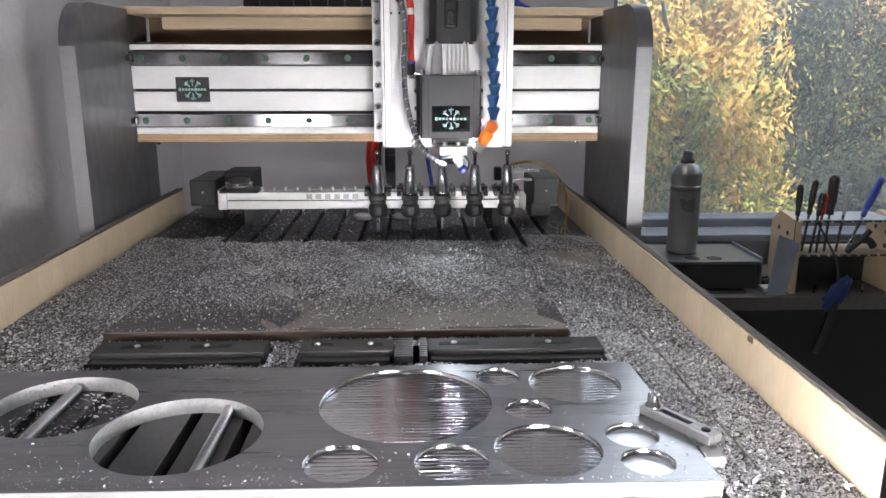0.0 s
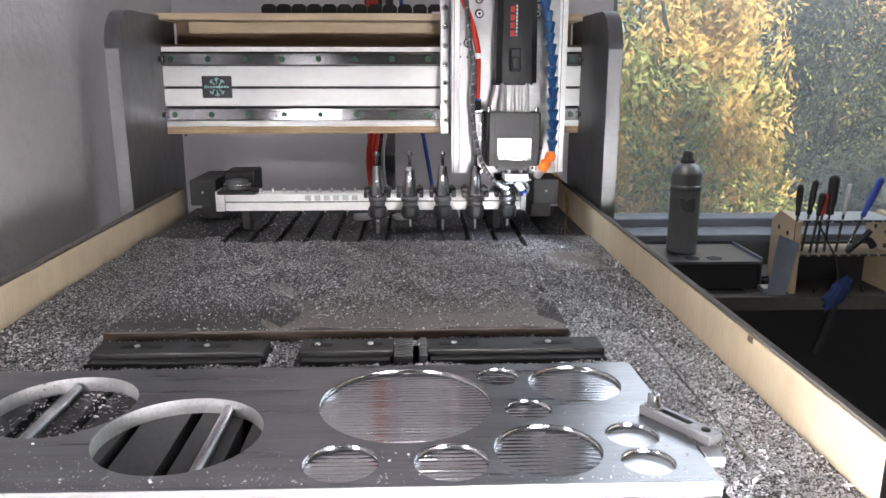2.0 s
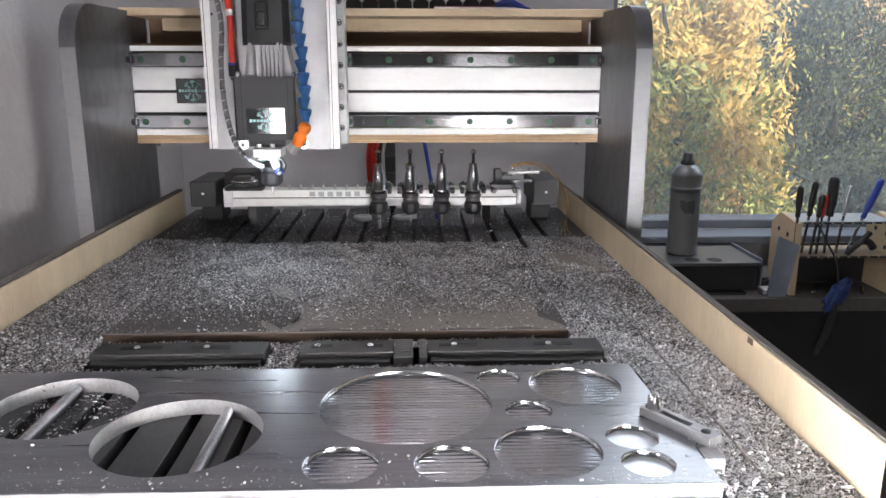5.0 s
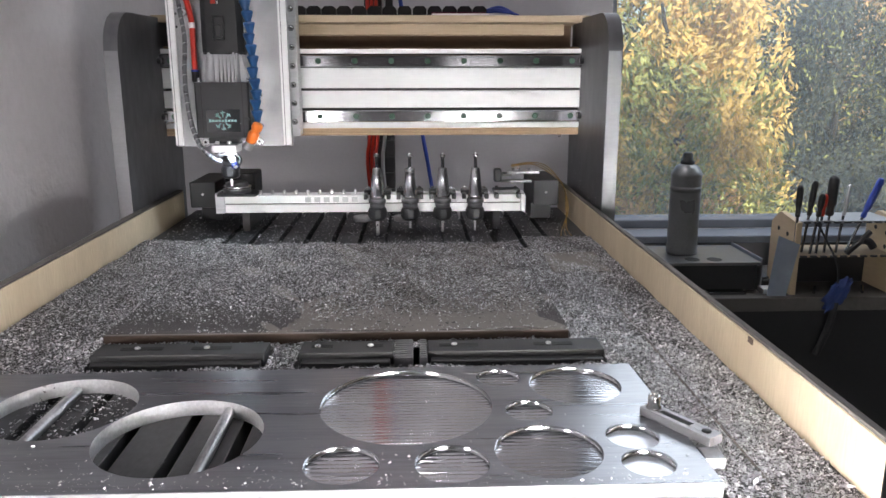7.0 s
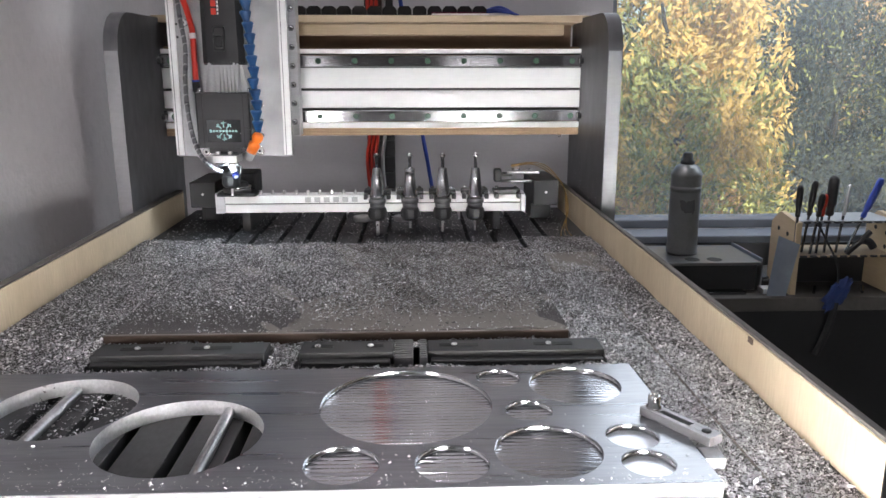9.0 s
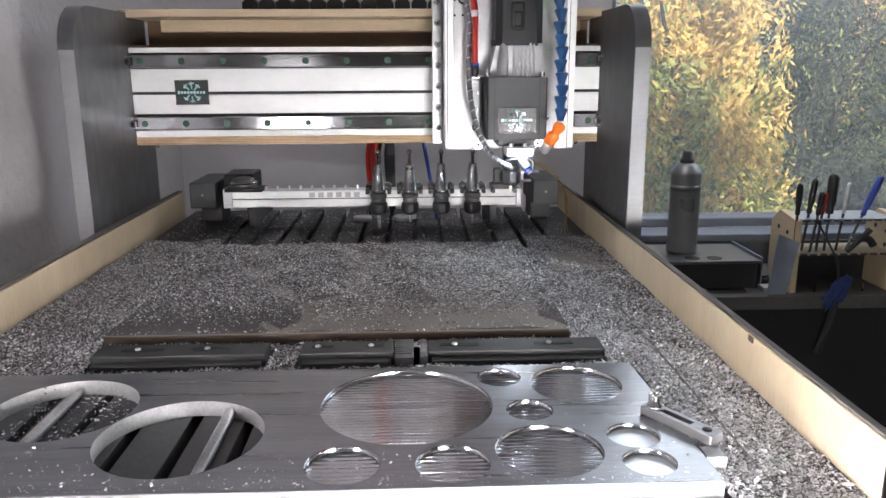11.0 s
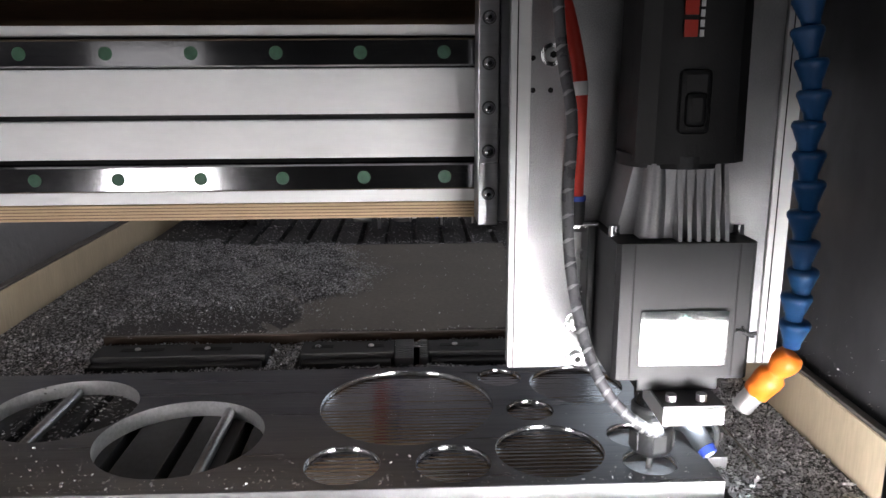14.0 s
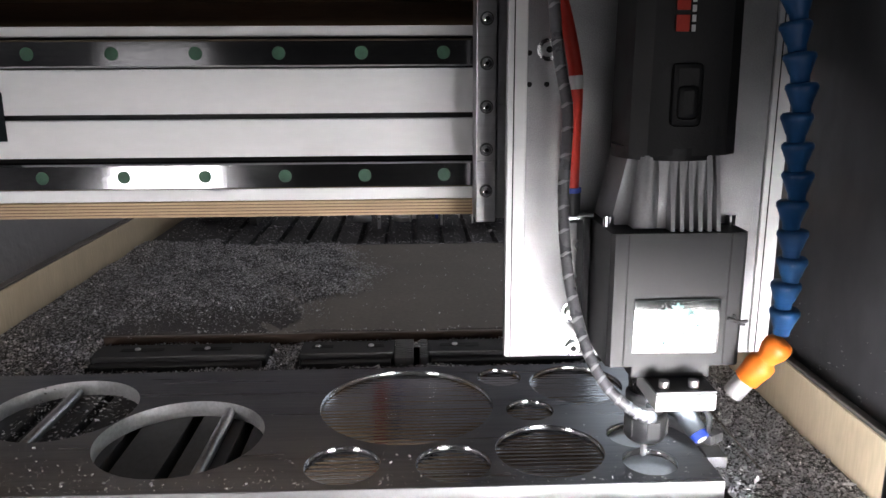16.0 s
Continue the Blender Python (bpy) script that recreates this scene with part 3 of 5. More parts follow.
    # Raised strip added in place of the groove line along the table.
    t = thing("table_edge_strip", "narrow brown strip standing in for the table's joint line", "strip")
    part("strip", box(B(), 0.2170, 0.2186, 0.38, 0.80, 0.0, 0.0046, 0.0005), "mdf", t)


# ---- chips ----
def flakes(name, xy, z, size, material="chip", parent=None, seed=1, tilt=0.9):
    """Many small bent flakes, as one mesh."""
    rng = np.random.default_rng(seed)
    n = len(xy)
    c = np.column_stack([xy, z])
    a = rng.uniform(0, 2 * np.pi, n)
    u = np.column_stack([np.cos(a), np.sin(a), rng.normal(0, 0.35 * tilt, n)])
    v = np.column_stack([-np.sin(a), np.cos(a), rng.normal(0, 0.6 * tilt, n)])
    s = (size * np.clip(rng.lognormal(0, 0.4, n), 0.3, 1.9))[:, None]
    up = np.array((0, 0, 1.0)) * s * rng.uniform(0.1, 0.5, (n, 1))
    w = rng.uniform(0.25, 0.6, (n, 1))
    p = [c - u * s - v * s * w, c + u * s - v * s * w * 0.7, c + u * s * 0.9 + v * s * w + up, c - u * s * 1.1 + v * s * w + up * 0.6]
    verts = np.stack(p, 1).reshape(-1, 3)
    me = bpy.data.meshes.new(name)
    me.from_pydata(verts.tolist(), [], np.arange(n * 4).reshape(-1, 4).tolist())
    me.materials.append(M[material])
    ob = new(name, me)
    ob.parent = parent
    return ob


def cleared(x, y):
    """True where the air jet later blows the spoilboard clean."""
    left = -0.072 + 0.022 * np.sin(y * 23) + 0.010 * np.sin(y * 71) - np.clip(0.80 - y, 0, 1) * 0.25
    right = 0.1425 - 0.008 * np.abs(np.sin(y * 31 + 1))
    return (x > left) & (x < right) & (y > 0.69) & (y < 1.052)


CLUMPS = []


def chips():
    rng = np.random.default_rng(7)
    # a thin uneven layer of dust and fine chips over table and spoilboard
    nx, ny = 150, 240
    xs, ys = np.linspace(-0.4029, 0.2659, nx), np.linspace(0.372, 1.13, ny)
    X, Y = np.meshgrid(xs, ys)

    def bed(x, y):
        on = (x > -0.293) & (x < 0.145) & (y > 0.6865) & (y < 1.056)
        h = 0.0015 + 0.0012 * np.sin(x * 41 + 2 * np.sin(y * 17)) * np.sin(y * 29) + 0.0008 * np.sin(x * 97 + y * 61)
        return h, on

    def keep(x, y):
        work = (y > 0.402) & (y < 0.599) & (x < 0.187)
        front = (y >= 0.62) & (y < 0.666) & (((x > -0.287) & (x < -0.131)) | ((x > -0.106) & (x < 0.168)))
        thin = (y > 1.056) & (x > -0.285) & (x < 0.16)
        return ~(work | front | thin)

    h, on = bed(X, Y)
    Z = np.where(on, 0.0112, 0.001) + h + np.clip(np.abs(X + 0.07) - 0.29, 0, 1) * 0.05
    b = B()
    grid = {}
    ok = keep(X, Y) & ~cleared(X + 0.014, Y)
    for j in range(ny):
        for i in range(nx):
            if ok[j, i]:
                grid[j, i] = b.verts.new((X[j, i], Y[j, i], Z[j, i]))
    for j in range(ny - 1):
        for i in range(nx - 1):
            q = [(j, i), (j, i + 1), (j + 1, i + 1), (j + 1, i)]
            if all(k in grid for k in q):
                zs = [grid[k].co.z for k in q]
                if max(zs) - min(zs) < 0.02:
                    b.faces.new([grid[k] for k in q])
    tagged(part("chip_layer", b, "chip_dust"), "layer of fine aluminium chips and dust on the table", "swarf", kind="stuff")

    n = 260000
    x, y = rng.uniform(-0.401, 0.264, n), rng.uniform(0.372, 1.13, n)
    ok = keep(x, y) & ~cleared(x + rng.normal(0, 0.012, n), y)
    ok &= rng.uniform(0, 1, n) < np.where((y > 0.687) & (y < 0.80) & (x > -0.293) & (x < 0.145), np.clip((y - 0.70 - 0.10 * np.clip(x + 0.1, 0, 0.2)) / 0.10, 0.05, 1) * 0.85, 1)
    x, y = x[ok], y[ok]
    h, on = bed(x, y)
    z = np.where(on, 0.0112, 0.001) + h + np.clip(np.abs(x + 0.07) - 0.29, 0, 1) * 0.05 + rng.uniform(0.0002, 0.002, len(x))
    tagged(flakes("aluminium_chips", np.column_stack([x, y]), z, np.where(y < 0.70, 0.00078, 0.00058), seed=3), "glittering aluminium chips covering the machine table", "swarf", kind="stuff")
    pick = rng.uniform(0, 1, len(x)) < np.where((y < 0.72) & (x > 0.14), 0.26, 0.10)
    tagged(flakes("bright_chips", np.column_stack([x, y])[pick], z[pick] + 0.0005, np.where(y[pick] < 0.70, 0.00085, 0.00062), "chip_glint", seed=14), "bright curled chips on top of the swarf", "swarf", kind="stuff")
    m = 42000
    x, y = rng.uniform(0.12, 0.264, m), rng.uniform(0.372, 0.80, m)
    ok = keep(x, y) & ((x > 0.147) | (y < 0.684)) & (rng.uniform(0, 1, m) < np.clip((0.86 - y) / 0.3, 0.1, 1))
    x, y = x[ok], y[ok]
    z = 0.0026 + np.clip(np.abs(x + 0.07) - 0.29, 0, 1) * 0.05 + rng.uniform(0.0, 0.0014, len(x))
    tagged(flakes("fine_chips", np.column_stack([x, y]), z, 0.00066, "chip_glint", seed=31, tilt=1.1), "fine bright chips heaped along the plywood side", "swarf", kind="stuff")
    # thin scatter on the bare table behind, on the plate and on the clamps
    m = 5000
    x, y = rng.uniform(-0.39, 0.25, m), rng.uniform(1.06, 1.36, m)
    tagged(flakes("scattered_chips", np.column_stack([x, y]), np.full(m, 0.0012), 0.0008, seed=5), "thin scatter of chips on the slotted table", "swarf", kind="stuff")
    m = 1250
    x, y = -0.39 + 0.57 * rng.uniform(0, 1, m) ** 1.6, 0.411 + rng.exponential(0.022, m)
    ok = (y < 0.59)
    for cx, cy, r in HOLES + POCKETS:
        ok &= (x - cx) ** 2 + (y - cy) ** 2 > (r + 0.002) ** 2
    x, y = x[ok], y[ok]
    tagged(flakes("plate_chips", np.column_stack([x, y]), np.full(len(x), PLATE_Z + 0.0006), 0.00052, "chip_glint", seed=6), "bright chips lying on the aluminium plate", "swarf", kind="stuff")
    m = 900
    x, y = rng.uniform(-0.30, -0.2, m), rng.uniform(0.47, 0.585, m)
    ok = (x + 0.2601) ** 2 + (y - 0.529) ** 2 < 0.05 ** 2
    tagged(flakes("hole_chips", np.column_stack([x, y])[ok], np.full(ok.sum(), 0.0012), 0.0009, seed=8), "chips on the table inside a hole", "swarf", kind="stuff")
    x, y = rng.uniform(-0.29, 0.143, 420), rng.uniform(0.69, 1.05, 420)
    tagged(flakes("stray_chips", np.column_stack([x, y]), np.full(420, 0.0119), 0.0006, "chip_glint", seed=12), "stray bright chips on the bare spoilboard", "swarf", kind="stuff")
    # heaps that the air jet carries off the spoilboard
    n = 68000
    x, y = rng.uniform(-0.25, 0.17, n), rng.uniform(0.69, 1.052, n)
    ok = cleared(x, y) & (rng.uniform(0, 1, n) < np.clip((y - 0.70 - 0.10 * np.clip(x + 0.1, 0, 0.2)) / 0.10, 0.05, 1))
    x, y = x[ok], y[ok]
    cell = (np.floor((x + 0.3) / 0.03) * 100 + np.floor(y / 0.03)).astype(int)
    for k in np.unique(cell):
        s = cell == k
        cx, cy = x[s].mean(), y[s].mean()
        h, on = bed(x[s], y[s])
        o = flakes("chip_heap", np.column_stack([x[s] - cx, y[s] - cy]), h + rng.uniform(0, 0.0012, s.sum()) - 0.0003, 0.00058, seed=int(k))
        tagged(o, "small heap of aluminium chips on the spoilboard", "swarf", "heaps blown off by the air jet", "stuff")
        o.location = (cx, cy, 0.0115)
        m = max(3, int(s.sum() * 0.45))
        pick = rng.integers(0, s.sum(), m)
        d = flakes("heap_dust", np.column_stack([x[s] - cx, y[s] - cy])[pick], 0.0007 + rng.uniform(0, 0.0003, m), 0.0011, "chip_dust", o, int(k) + 9, 0.06)
        tagged(d, kind="stuff")
        m = max(2, int(s.sum() * 0.085))
        pick = rng.integers(0, s.sum(), m)
        d = flakes("bright_flakes", np.column_stack([x[s] - cx, y[s] - cy])[pick], 0.0018 + rng.uniform(0, 0.0008, m), 0.00062, "chip_glint", o, int(k) + 17)
        tagged(d, kind="stuff")
        CLUMPS.append(o)


# ---- gantry ----
RAIL_T, RAIL_B = 0.2655, 0.1756
GL, GR = -0.4157, 0.2791


def logo(parent, cx, y, cz, w, h, turn=0.0):
    """A black sticker with a mint snowflake-like emblem and a bar in place of the name."""
    s = part("sticker", box(B(), cx - w / 2, cx + w / 2, y - 0.0006, y, cz - h / 2, cz + h / 2, 0.0002), "sticker", parent, "glossy black sticker with a mint emblem")
    b = B()
    for k in range(8):
        a = k * math.pi / 4
        if k % 4 == 0:
            continue
        d = Vector((math.cos(a), 0, math.sin(a)))
        q = Vector((-d.z, 0, d.x))
        c = Vector((cx, y - 0.0008, cz))
        r0, r1, t = h * 0.15, h * 0.43, h * 0.022
        for p0, p1 in ((c + d * r0, c + d * r1), (c + d * r1 * 0.85 - q * h * 0.1, c + d * r1 * 0.85 + q * h * 0.1), (c + d * r1 * 0.62, c + d * r1 * 0.85 + q * h * 0.09)):
            e = (p1 - p0).normalized()
            f = Vector((-e.z, 0, e.x)) * t
            b.faces.new([b.verts.new(v) for v in (p0 - f, p0 + f, p1 + f, p1 - f)])
    n = 9
    for k in range(n):
        x0 = cx - w * 0.42 + w * 0.84 * k / n
        hh = h * (0.062 if k in (0, 5) else 0.045)
        vs = [b.verts.new((x, y - 0.0008, z)) for x, z in ((x0, cz - hh), (x0 + w * 0.84 / n * 0.72, cz - hh), (x0 + w * 0.84 / n * 0.72, cz + hh), (x0, cz + hh))]
        b.faces.new(vs)
    part("emblem", b, "mint", s, "mint green emblem with a bar of lettering", kind="stuff")
    if turn:
        m = Matrix.Translation((cx, y, cz)) @ Matrix.Rotation(radians(turn), 4, "Z") @ Matrix.Rotation(radians(1.2), 4, "X") @ Matrix.Translation((-cx, -y, -cz))
        s.data.transform(m)
        s.children[0].data.transform(m)
    return s


def gantry():
    g = thing("machine_gantry", "aluminium gantry with two linear rails and plywood shelf", "gantry", at=(0, 1.158, 0))
    for x0, x1 in ((GL - 0.02, GL), (GR, GR + 0.0208)):
        top, f, r = 0.334, -0.1744, 0.056
        pts = [(0.09, -0.03), (f, -0.03)] + [(f + r - r * math.cos(a), top - r + r * math.sin(a)) for a in [k * math.pi / 16 for k in range(9)]] + [(0.09, top)]
        c = part("cheek", prism(B(), pts, "x", x0, x1), "alu_cheek", g, "grey aluminium side plate with rounded top corner")
        part("front_edge", box(B(), x0 + 0.0004, x1 - 0.0004, f - 0.0007, f + 0.002, -0.028, top - r), "alu_edge", c, "bright sawn edge")
    rng = np.random.default_rng(21)
    b = B()
    for k in range(170):
        y, z, s = rng.uniform(-0.165, 0.03), 0.035 + abs(rng.normal(0, 0.028)), 0.00028 * rng.lognormal(0, 0.4)
        a = rng.uniform(0, 6.28)
        b.faces.new([b.verts.new((GR - 0.0004 - 0.0004 * q, y + s * math.cos(a + q * 1.57), z + s * 1.3 * math.sin(a + q * 1.57))) for q in range(4)])
    part("stuck_chips", b, "chip", g, "fine bright chips stuck on the side plate", kind="stuff")
    yf = 0.014
    bands = [("profile_strip", 0.2775, 0.285), ("profile_strip", 0.2216, 0.2545), ("profile_strip", 0.1893, 0.2172), ("profile_strip", 0.1556, 0.165)]
    for n, z0, z1 in bands:
        part(n, box(B(), GL + 0.0005, GR - 0.0005, yf - 0.006, yf + 0.01, z0, z1, 0.0006), "alu_matt", g, "white anodised profile face")
    part("profile_core", box(B(), GL + 0.0005, GR - 0.0005, yf + 0.004, yf + 0.07, 0.156, 0.2845), "house", g)
    for z in (RAIL_T, RAIL_B):
        rl = part("rail", prism(B(), [(0.0, z - 0.0085), (0.002, z - 0.0098), (0.005, z - 0.006), (0.009, z - 0.006), (yf + 0.004, z - 0.0095), (yf + 0.004, z + 0.0095), (0.009, z + 0.006), (0.005, z + 0.006), (0.002, z + 0.0098), (0.0, z + 0.0085)], "x", GL + 0.001, GR - 0.001), "steel", g, "ground steel linear rail")
        for k in range(-3, 9):
            x = -0.2179 + 0.06 * k
            if GL < x < GR:
                part("plug", tube(B(), (x, -0.0004, z), (x, 0.001, z), 0.0049, n=18), "green_dot", rl, "dark green plug in a rail hole")
        for x, s in ((GL, 1), (GR, -1)):
            part("end_bolt", tube(B(), (x - 0.002 * s, -0.006, z), (x + 0.006 * s, -0.006, z), 0.005, n=6), "black_ox", g)
    part("plywood_strip", box(B(), GL + 0.001, GR - 0.001, yf - 0.008, yf + 0.10, 0.1435, 0.1553, 0.0006), "ply_edge", g, "layered plywood strip under the beam")
    for k in range(4):
        part("glue_line", box(B(), GL + 0.0012, GR - 0.0012, yf - 0.0084, yf, 0.1455 + 0.0024 * k, 0.1461 + 0.0024 * k), "old_wood", g)
    for x in (-0.386, 0.247):
        part("bolt", lathe(B(), [(0, -0.004), (0.0025, -0.004), (0.003, 0.0), (0, 0.0)], 18, Matrix.Translation((x, 0.012, 0.1435))), "chrome", g)
    # wooden shelf over the beam
    part("shelf_top", box(B(), GL - 0.012, GR + 0.012, 0.012, 0.15, 0.3275, 0.3385, 0.0008), "pine", g, "pine shelf board")
    part("shelf_back", box(B(), GL + 0.001, GR - 0.001, 0.10, 0.112, 0.285, 0.3272), "old_wood", g, "dark brown board behind the rail")
    part("shelf_rail", box(B(), GL + 0.032, GR - 0.02, 0.066, 0.0995, 0.309, 0.3272, 0.0008), "pine", g, "light pine batten")
    part("shelf_floor", box(B(), GL + 0.001, GR - 0.001, yf + 0.01, 0.0995, 0.2852, 0.289), "old_wood", g)
    logo(g, -0.328, yf - 0.006, 0.2205, 0.049, 0.036)
    return g


def carriage():
    """The saddle that runs on the rails; its origin is the spindle axis."""
    c = thing("carriage_saddle", "aluminium carriage saddle with a row of cap bolts", "machine carriage", at=(0.0406, 1.158, 0))
    y0, y1 = -0.048, -0.016
    for x0, x1 in ((-0.1010, -0.0870), (0.0810, 0.0965)):
        s = part("side_bar", box(B(), x0, x1, y0, y1, 0.148, 0.52, 0.0008), "alu", c, "aluminium bar")
        for k in range(12):
            z = 0.1703 + k * 0.029
            xb = (x0 + x1) / 2
            part("washer", tube(B(), (xb, y0 - 0.0012, z), (xb, y0 + 0.0005, z), 0.0046, n=20), "cast_dark", s)
            bo = part("bolt", lathe(B(), [(0, -0.0005), (0.0036, -0.0005), (0.0036, 0.0028), (0.0028, 0.0042), (0, 0.0042)], 18, Matrix.Translation((xb, y0 - 0.001, z)) @ Matrix.Rotation(math.pi / 2, 4, "X")), "chrome", s)
            part("socket", tube(B(), (xb, y0 - 0.0055, z), (xb, y0 - 0.0051, z), 0.0015, n=6), "slot", bo)
    part("saddle_plate", box(B(), -0.0865, 0.0805, -0.045, -0.018, 0.15, 0.52, 0.001), "alu", c)
    for z in (RAIL_T, RAIL_B):
        for x in (-0.06, 0.06):
            part("rail_block", box(B(), x - 0.03, x + 0.03, -0.019, 0.0, z - 0.02, z + 0.02, 0.002), "steel", c)
    return c


CABLE = [(-0.072, 0.012, 0.36), (-0.067, 0.012, 0.27), (-0.060, 0.010, 0.19), (-0.054, 0.004, 0.15), (-0.056, -0.002, 0.10), (-0.053, -0.010, 0.055), (-0.044, -0.020, 0.016), (-0.032, -0.028, -0.008), (-0.014, -0.032, -0.024), (-0.003, -0.030, -0.028)]


def head():
    """The spindle head on its plate; origin on the spindle axis at the height of the plate's bottom bolts."""
    h = thing("spindle_head", "milling spindle head on an aluminium plate with hoses", "milling spindle", at=(0.0406, 1.026, 0.157))
    part("back_plate", box(B(), -0.0852, 0.0903, 0.032, 0.047, -0.0128, 0.40, 0.0015), "blasted", h, "scuffed aluminium back plate")
    for x0, x1 in ((-0.0862, -0.0742), (0.0782, 0.0906)):
        e = part("plate_edge", box(B(), x0, x1, 0.0285, 0.0319, -0.0105, 0.40, 0.0008), "alu_matt", h, "bright aluminium edge strip")
        part("groove", box(B(), x0 + 0.0035, x0 + 0.0042, 0.0282, 0.0286, -0.0100, 0.40), "slot", e)
    for x, z in ((-0.0405, -0.005), (0.0415, -0.004), (-0.042, 0.0188), (-0.0615, 0.1864), (-0.0445, 0.2503), (-0.0445, 0.229), (0.0438, 0.2503), (0.0438, 0.229)):
        part("washer", tube(B(), (x, 0.0305, z), (x, 0.0319, z), 0.0068, n=24), "chrome", h)
        bo = part("bolt", tube(B(), (x, 0.0265, z), (x, 0.0304, z), 0.0042, n=20), "bolt", h)
        part("socket", tube(B(), (x, 0.0262, z), (x, 0.0266, z), 0.0022, n=6), "slot", bo)
    for x, z in ((-0.0728, 0.1845), (-0.0725, 0.1657), (-0.0618, 0.1657)):
        part("drill_hole", tube(B(), (x, 0.0315, z), (x, 0.033, z), 0.0016, n=18), "slot", h)
    part("plate_joint", box(B(), -0.0740, 0.0780, 0.0316, 0.0322, 0.2604, 0.2616), "slot", h)
    cx = 0.004
    pts = [(cx - 0.0388, 0.0315), (cx - 0.0388, -0.0335), (cx - 0.0365, -0.0358), (cx + 0.0365, -0.0358), (cx + 0.0388, -0.0335), (cx + 0.0388, 0.0315)]
    hs = part("housing", prism(B(), pts, "z", 0.0070, 0.0857), "house", h, "anthracite aluminium housing")
    for x in (cx - 0.029, cx + 0.029):
        part("seam", box(B(), x - 0.0004, x + 0.0004, -0.0361, -0.0357, 0.0075, 0.0855), "slot", hs)
    logo(h, cx + 0.0003, -0.0366, 0.0317, 0.049, 0.0325, -1.8)
    b = B()
    pipe(b, [(cx + 0.030, -0.0368, 0.036), (cx + 0.036, -0.0372, 0.034), (cx + 0.041, -0.038, 0.0345)], 0.0011, 8)
    pipe(b, [(cx + 0.033, -0.0368, 0.038), (cx + 0.037, -0.0375, 0.033), (cx + 0.040, -0.037, 0.032)], 0.0008, 8)
    part("scrap", b, "plastic", hs, "black swarf stuck to the housing")
    # finned cone under the motor
    b = B()
    lo, hi = 0.0862, 0.128
    r0, r1 = 0.034, 0.025
    prism(b, [(cx - r0, lo), (cx + r0, lo), (cx + r1, hi), (cx - r1, hi)], "y", -0.012, 0.028)
    prism(b, [(cx - r0 * 0.7, lo), (cx + r0 * 0.7, lo), (cx + r1 * 0.75, hi), (cx - r1 * 0.75, hi)], "y", -0.024, -0.012)
    cone = part("motor_flange", b, "cast", h, "cast aluminium motor flange")
    for k in range(6):
        x = cx - 0.004 + 0.0052 * k
        bb = B()
        prism(bb, [(-0.0335 + 0.0, lo), (-0.0335 + 0.009, hi - 0.001), (-0.012, hi - 0.001), (-0.012, lo)], "x", x - 0.0011, x + 0.0011)
        part("fin", bb, "cast", cone)
    part("boss", tube(B(), (cx - 0.018, -0.024, lo + 0.001), (cx - 0.015, -0.019, hi - 0.002), 0.0075, 0.006, 18), "cast", cone)
    for x in (cx - 0.036, cx + 0.035):
        part("flange_bolt", tube(B(), (x, -0.016, lo), (x, -0.016, lo + 0.006), 0.0033, n=18), "chrome", cone)
    # black motor
    b = B()
    pts = []
    for k in range(20):
        a = 2 * math.pi * k / 20
        pts.append((cx + 0.003 + 0.0325 * max(-0.93, min(0.93, 1.15 * math.cos(a))), 0.002 + 0.032 * max(-0.95, min(0.95, 1.1 * math.sin(a)))))
    prism(b, pts, "z", hi, 0.30)
    prism(b, [(x, y) for x, y in pts], "z", 0.3005, 0.34)
    for v in b.verts:
        v.co.x = cx + (v.co.x - cx) * (1 - 0.08 * (v.co.z - hi) / 0.2)
    mo = part("motor", b, "plastic", h, "black milling motor body")
    part("collar", tube(B(), (cx, 0.002, hi - 0.003), (cx, 0.002, hi + 0.004), 0.031, n=28), "black_ox", mo)
    part("switch_frame", box(B(), cx - 0.0085, cx + 0.0085, -0.0315, -0.027, hi + 0.016, hi + 0.050, 0.003), "plastic", mo)
    part("switch", box(B(), cx - 0.0058, cx + 0.0058, -0.0335, -0.030, hi + 0.020, hi + 0.038, 0.003), "plastic", mo, "black rocker switch")
    for k in range(4):
        z = hi + 0.066 + 0.011 * k
        part("maker_mark", box(B(), cx - 0.0085, cx - 0.0015, -0.0312, -0.0304, z, z + 0.0085), "red", mo, "red printed bar")
    for k in range(9):
        z = hi + 0.066 + 0.005 * k
        part("print_mark", box(B(), cx - 0.0002, cx + 0.0018, -0.0312, -0.0304, z, z + 0.0035), "white", mo, "small white printed bar")
    # release unit under the housing
    u = part("release_unit", box(B(), cx - 0.0235, cx + 0.0235, -0.033, 0.028, -0.0012, 0.0068, 0.001), "black_ox", h, "dark steel tool release unit")
    part("valve_top", box(B(), cx - 0.0145, cx + 0.0200, -0.0538, -0.016, -0.0026, -0.0012, 0.0003), "cast_dark", u)
    part("valve_block", box(B(), cx - 0.0145, cx + 0.0200, -0.054, -0.016, -0.0130, -0.0028, 0.0008), "white", u, "bright aluminium valve block")
    for x in (cx - 0.008, cx + 0.009):
        part("bolt", tube(B(), (x, -0.0465, -0.0012), (x, -0.0465, 0.0028), 0.0030, n=18), "bolt", u)
    # Lamp strip itself unseen; added for the bright patch that follows the head.
    sp = part("work_light", box(B(), cx - 0.012, cx + 0.018, -0.051, -0.034, -0.0146, -0.0131, 0.0004), "plastic", u, "small lamp strip added under the valve block")
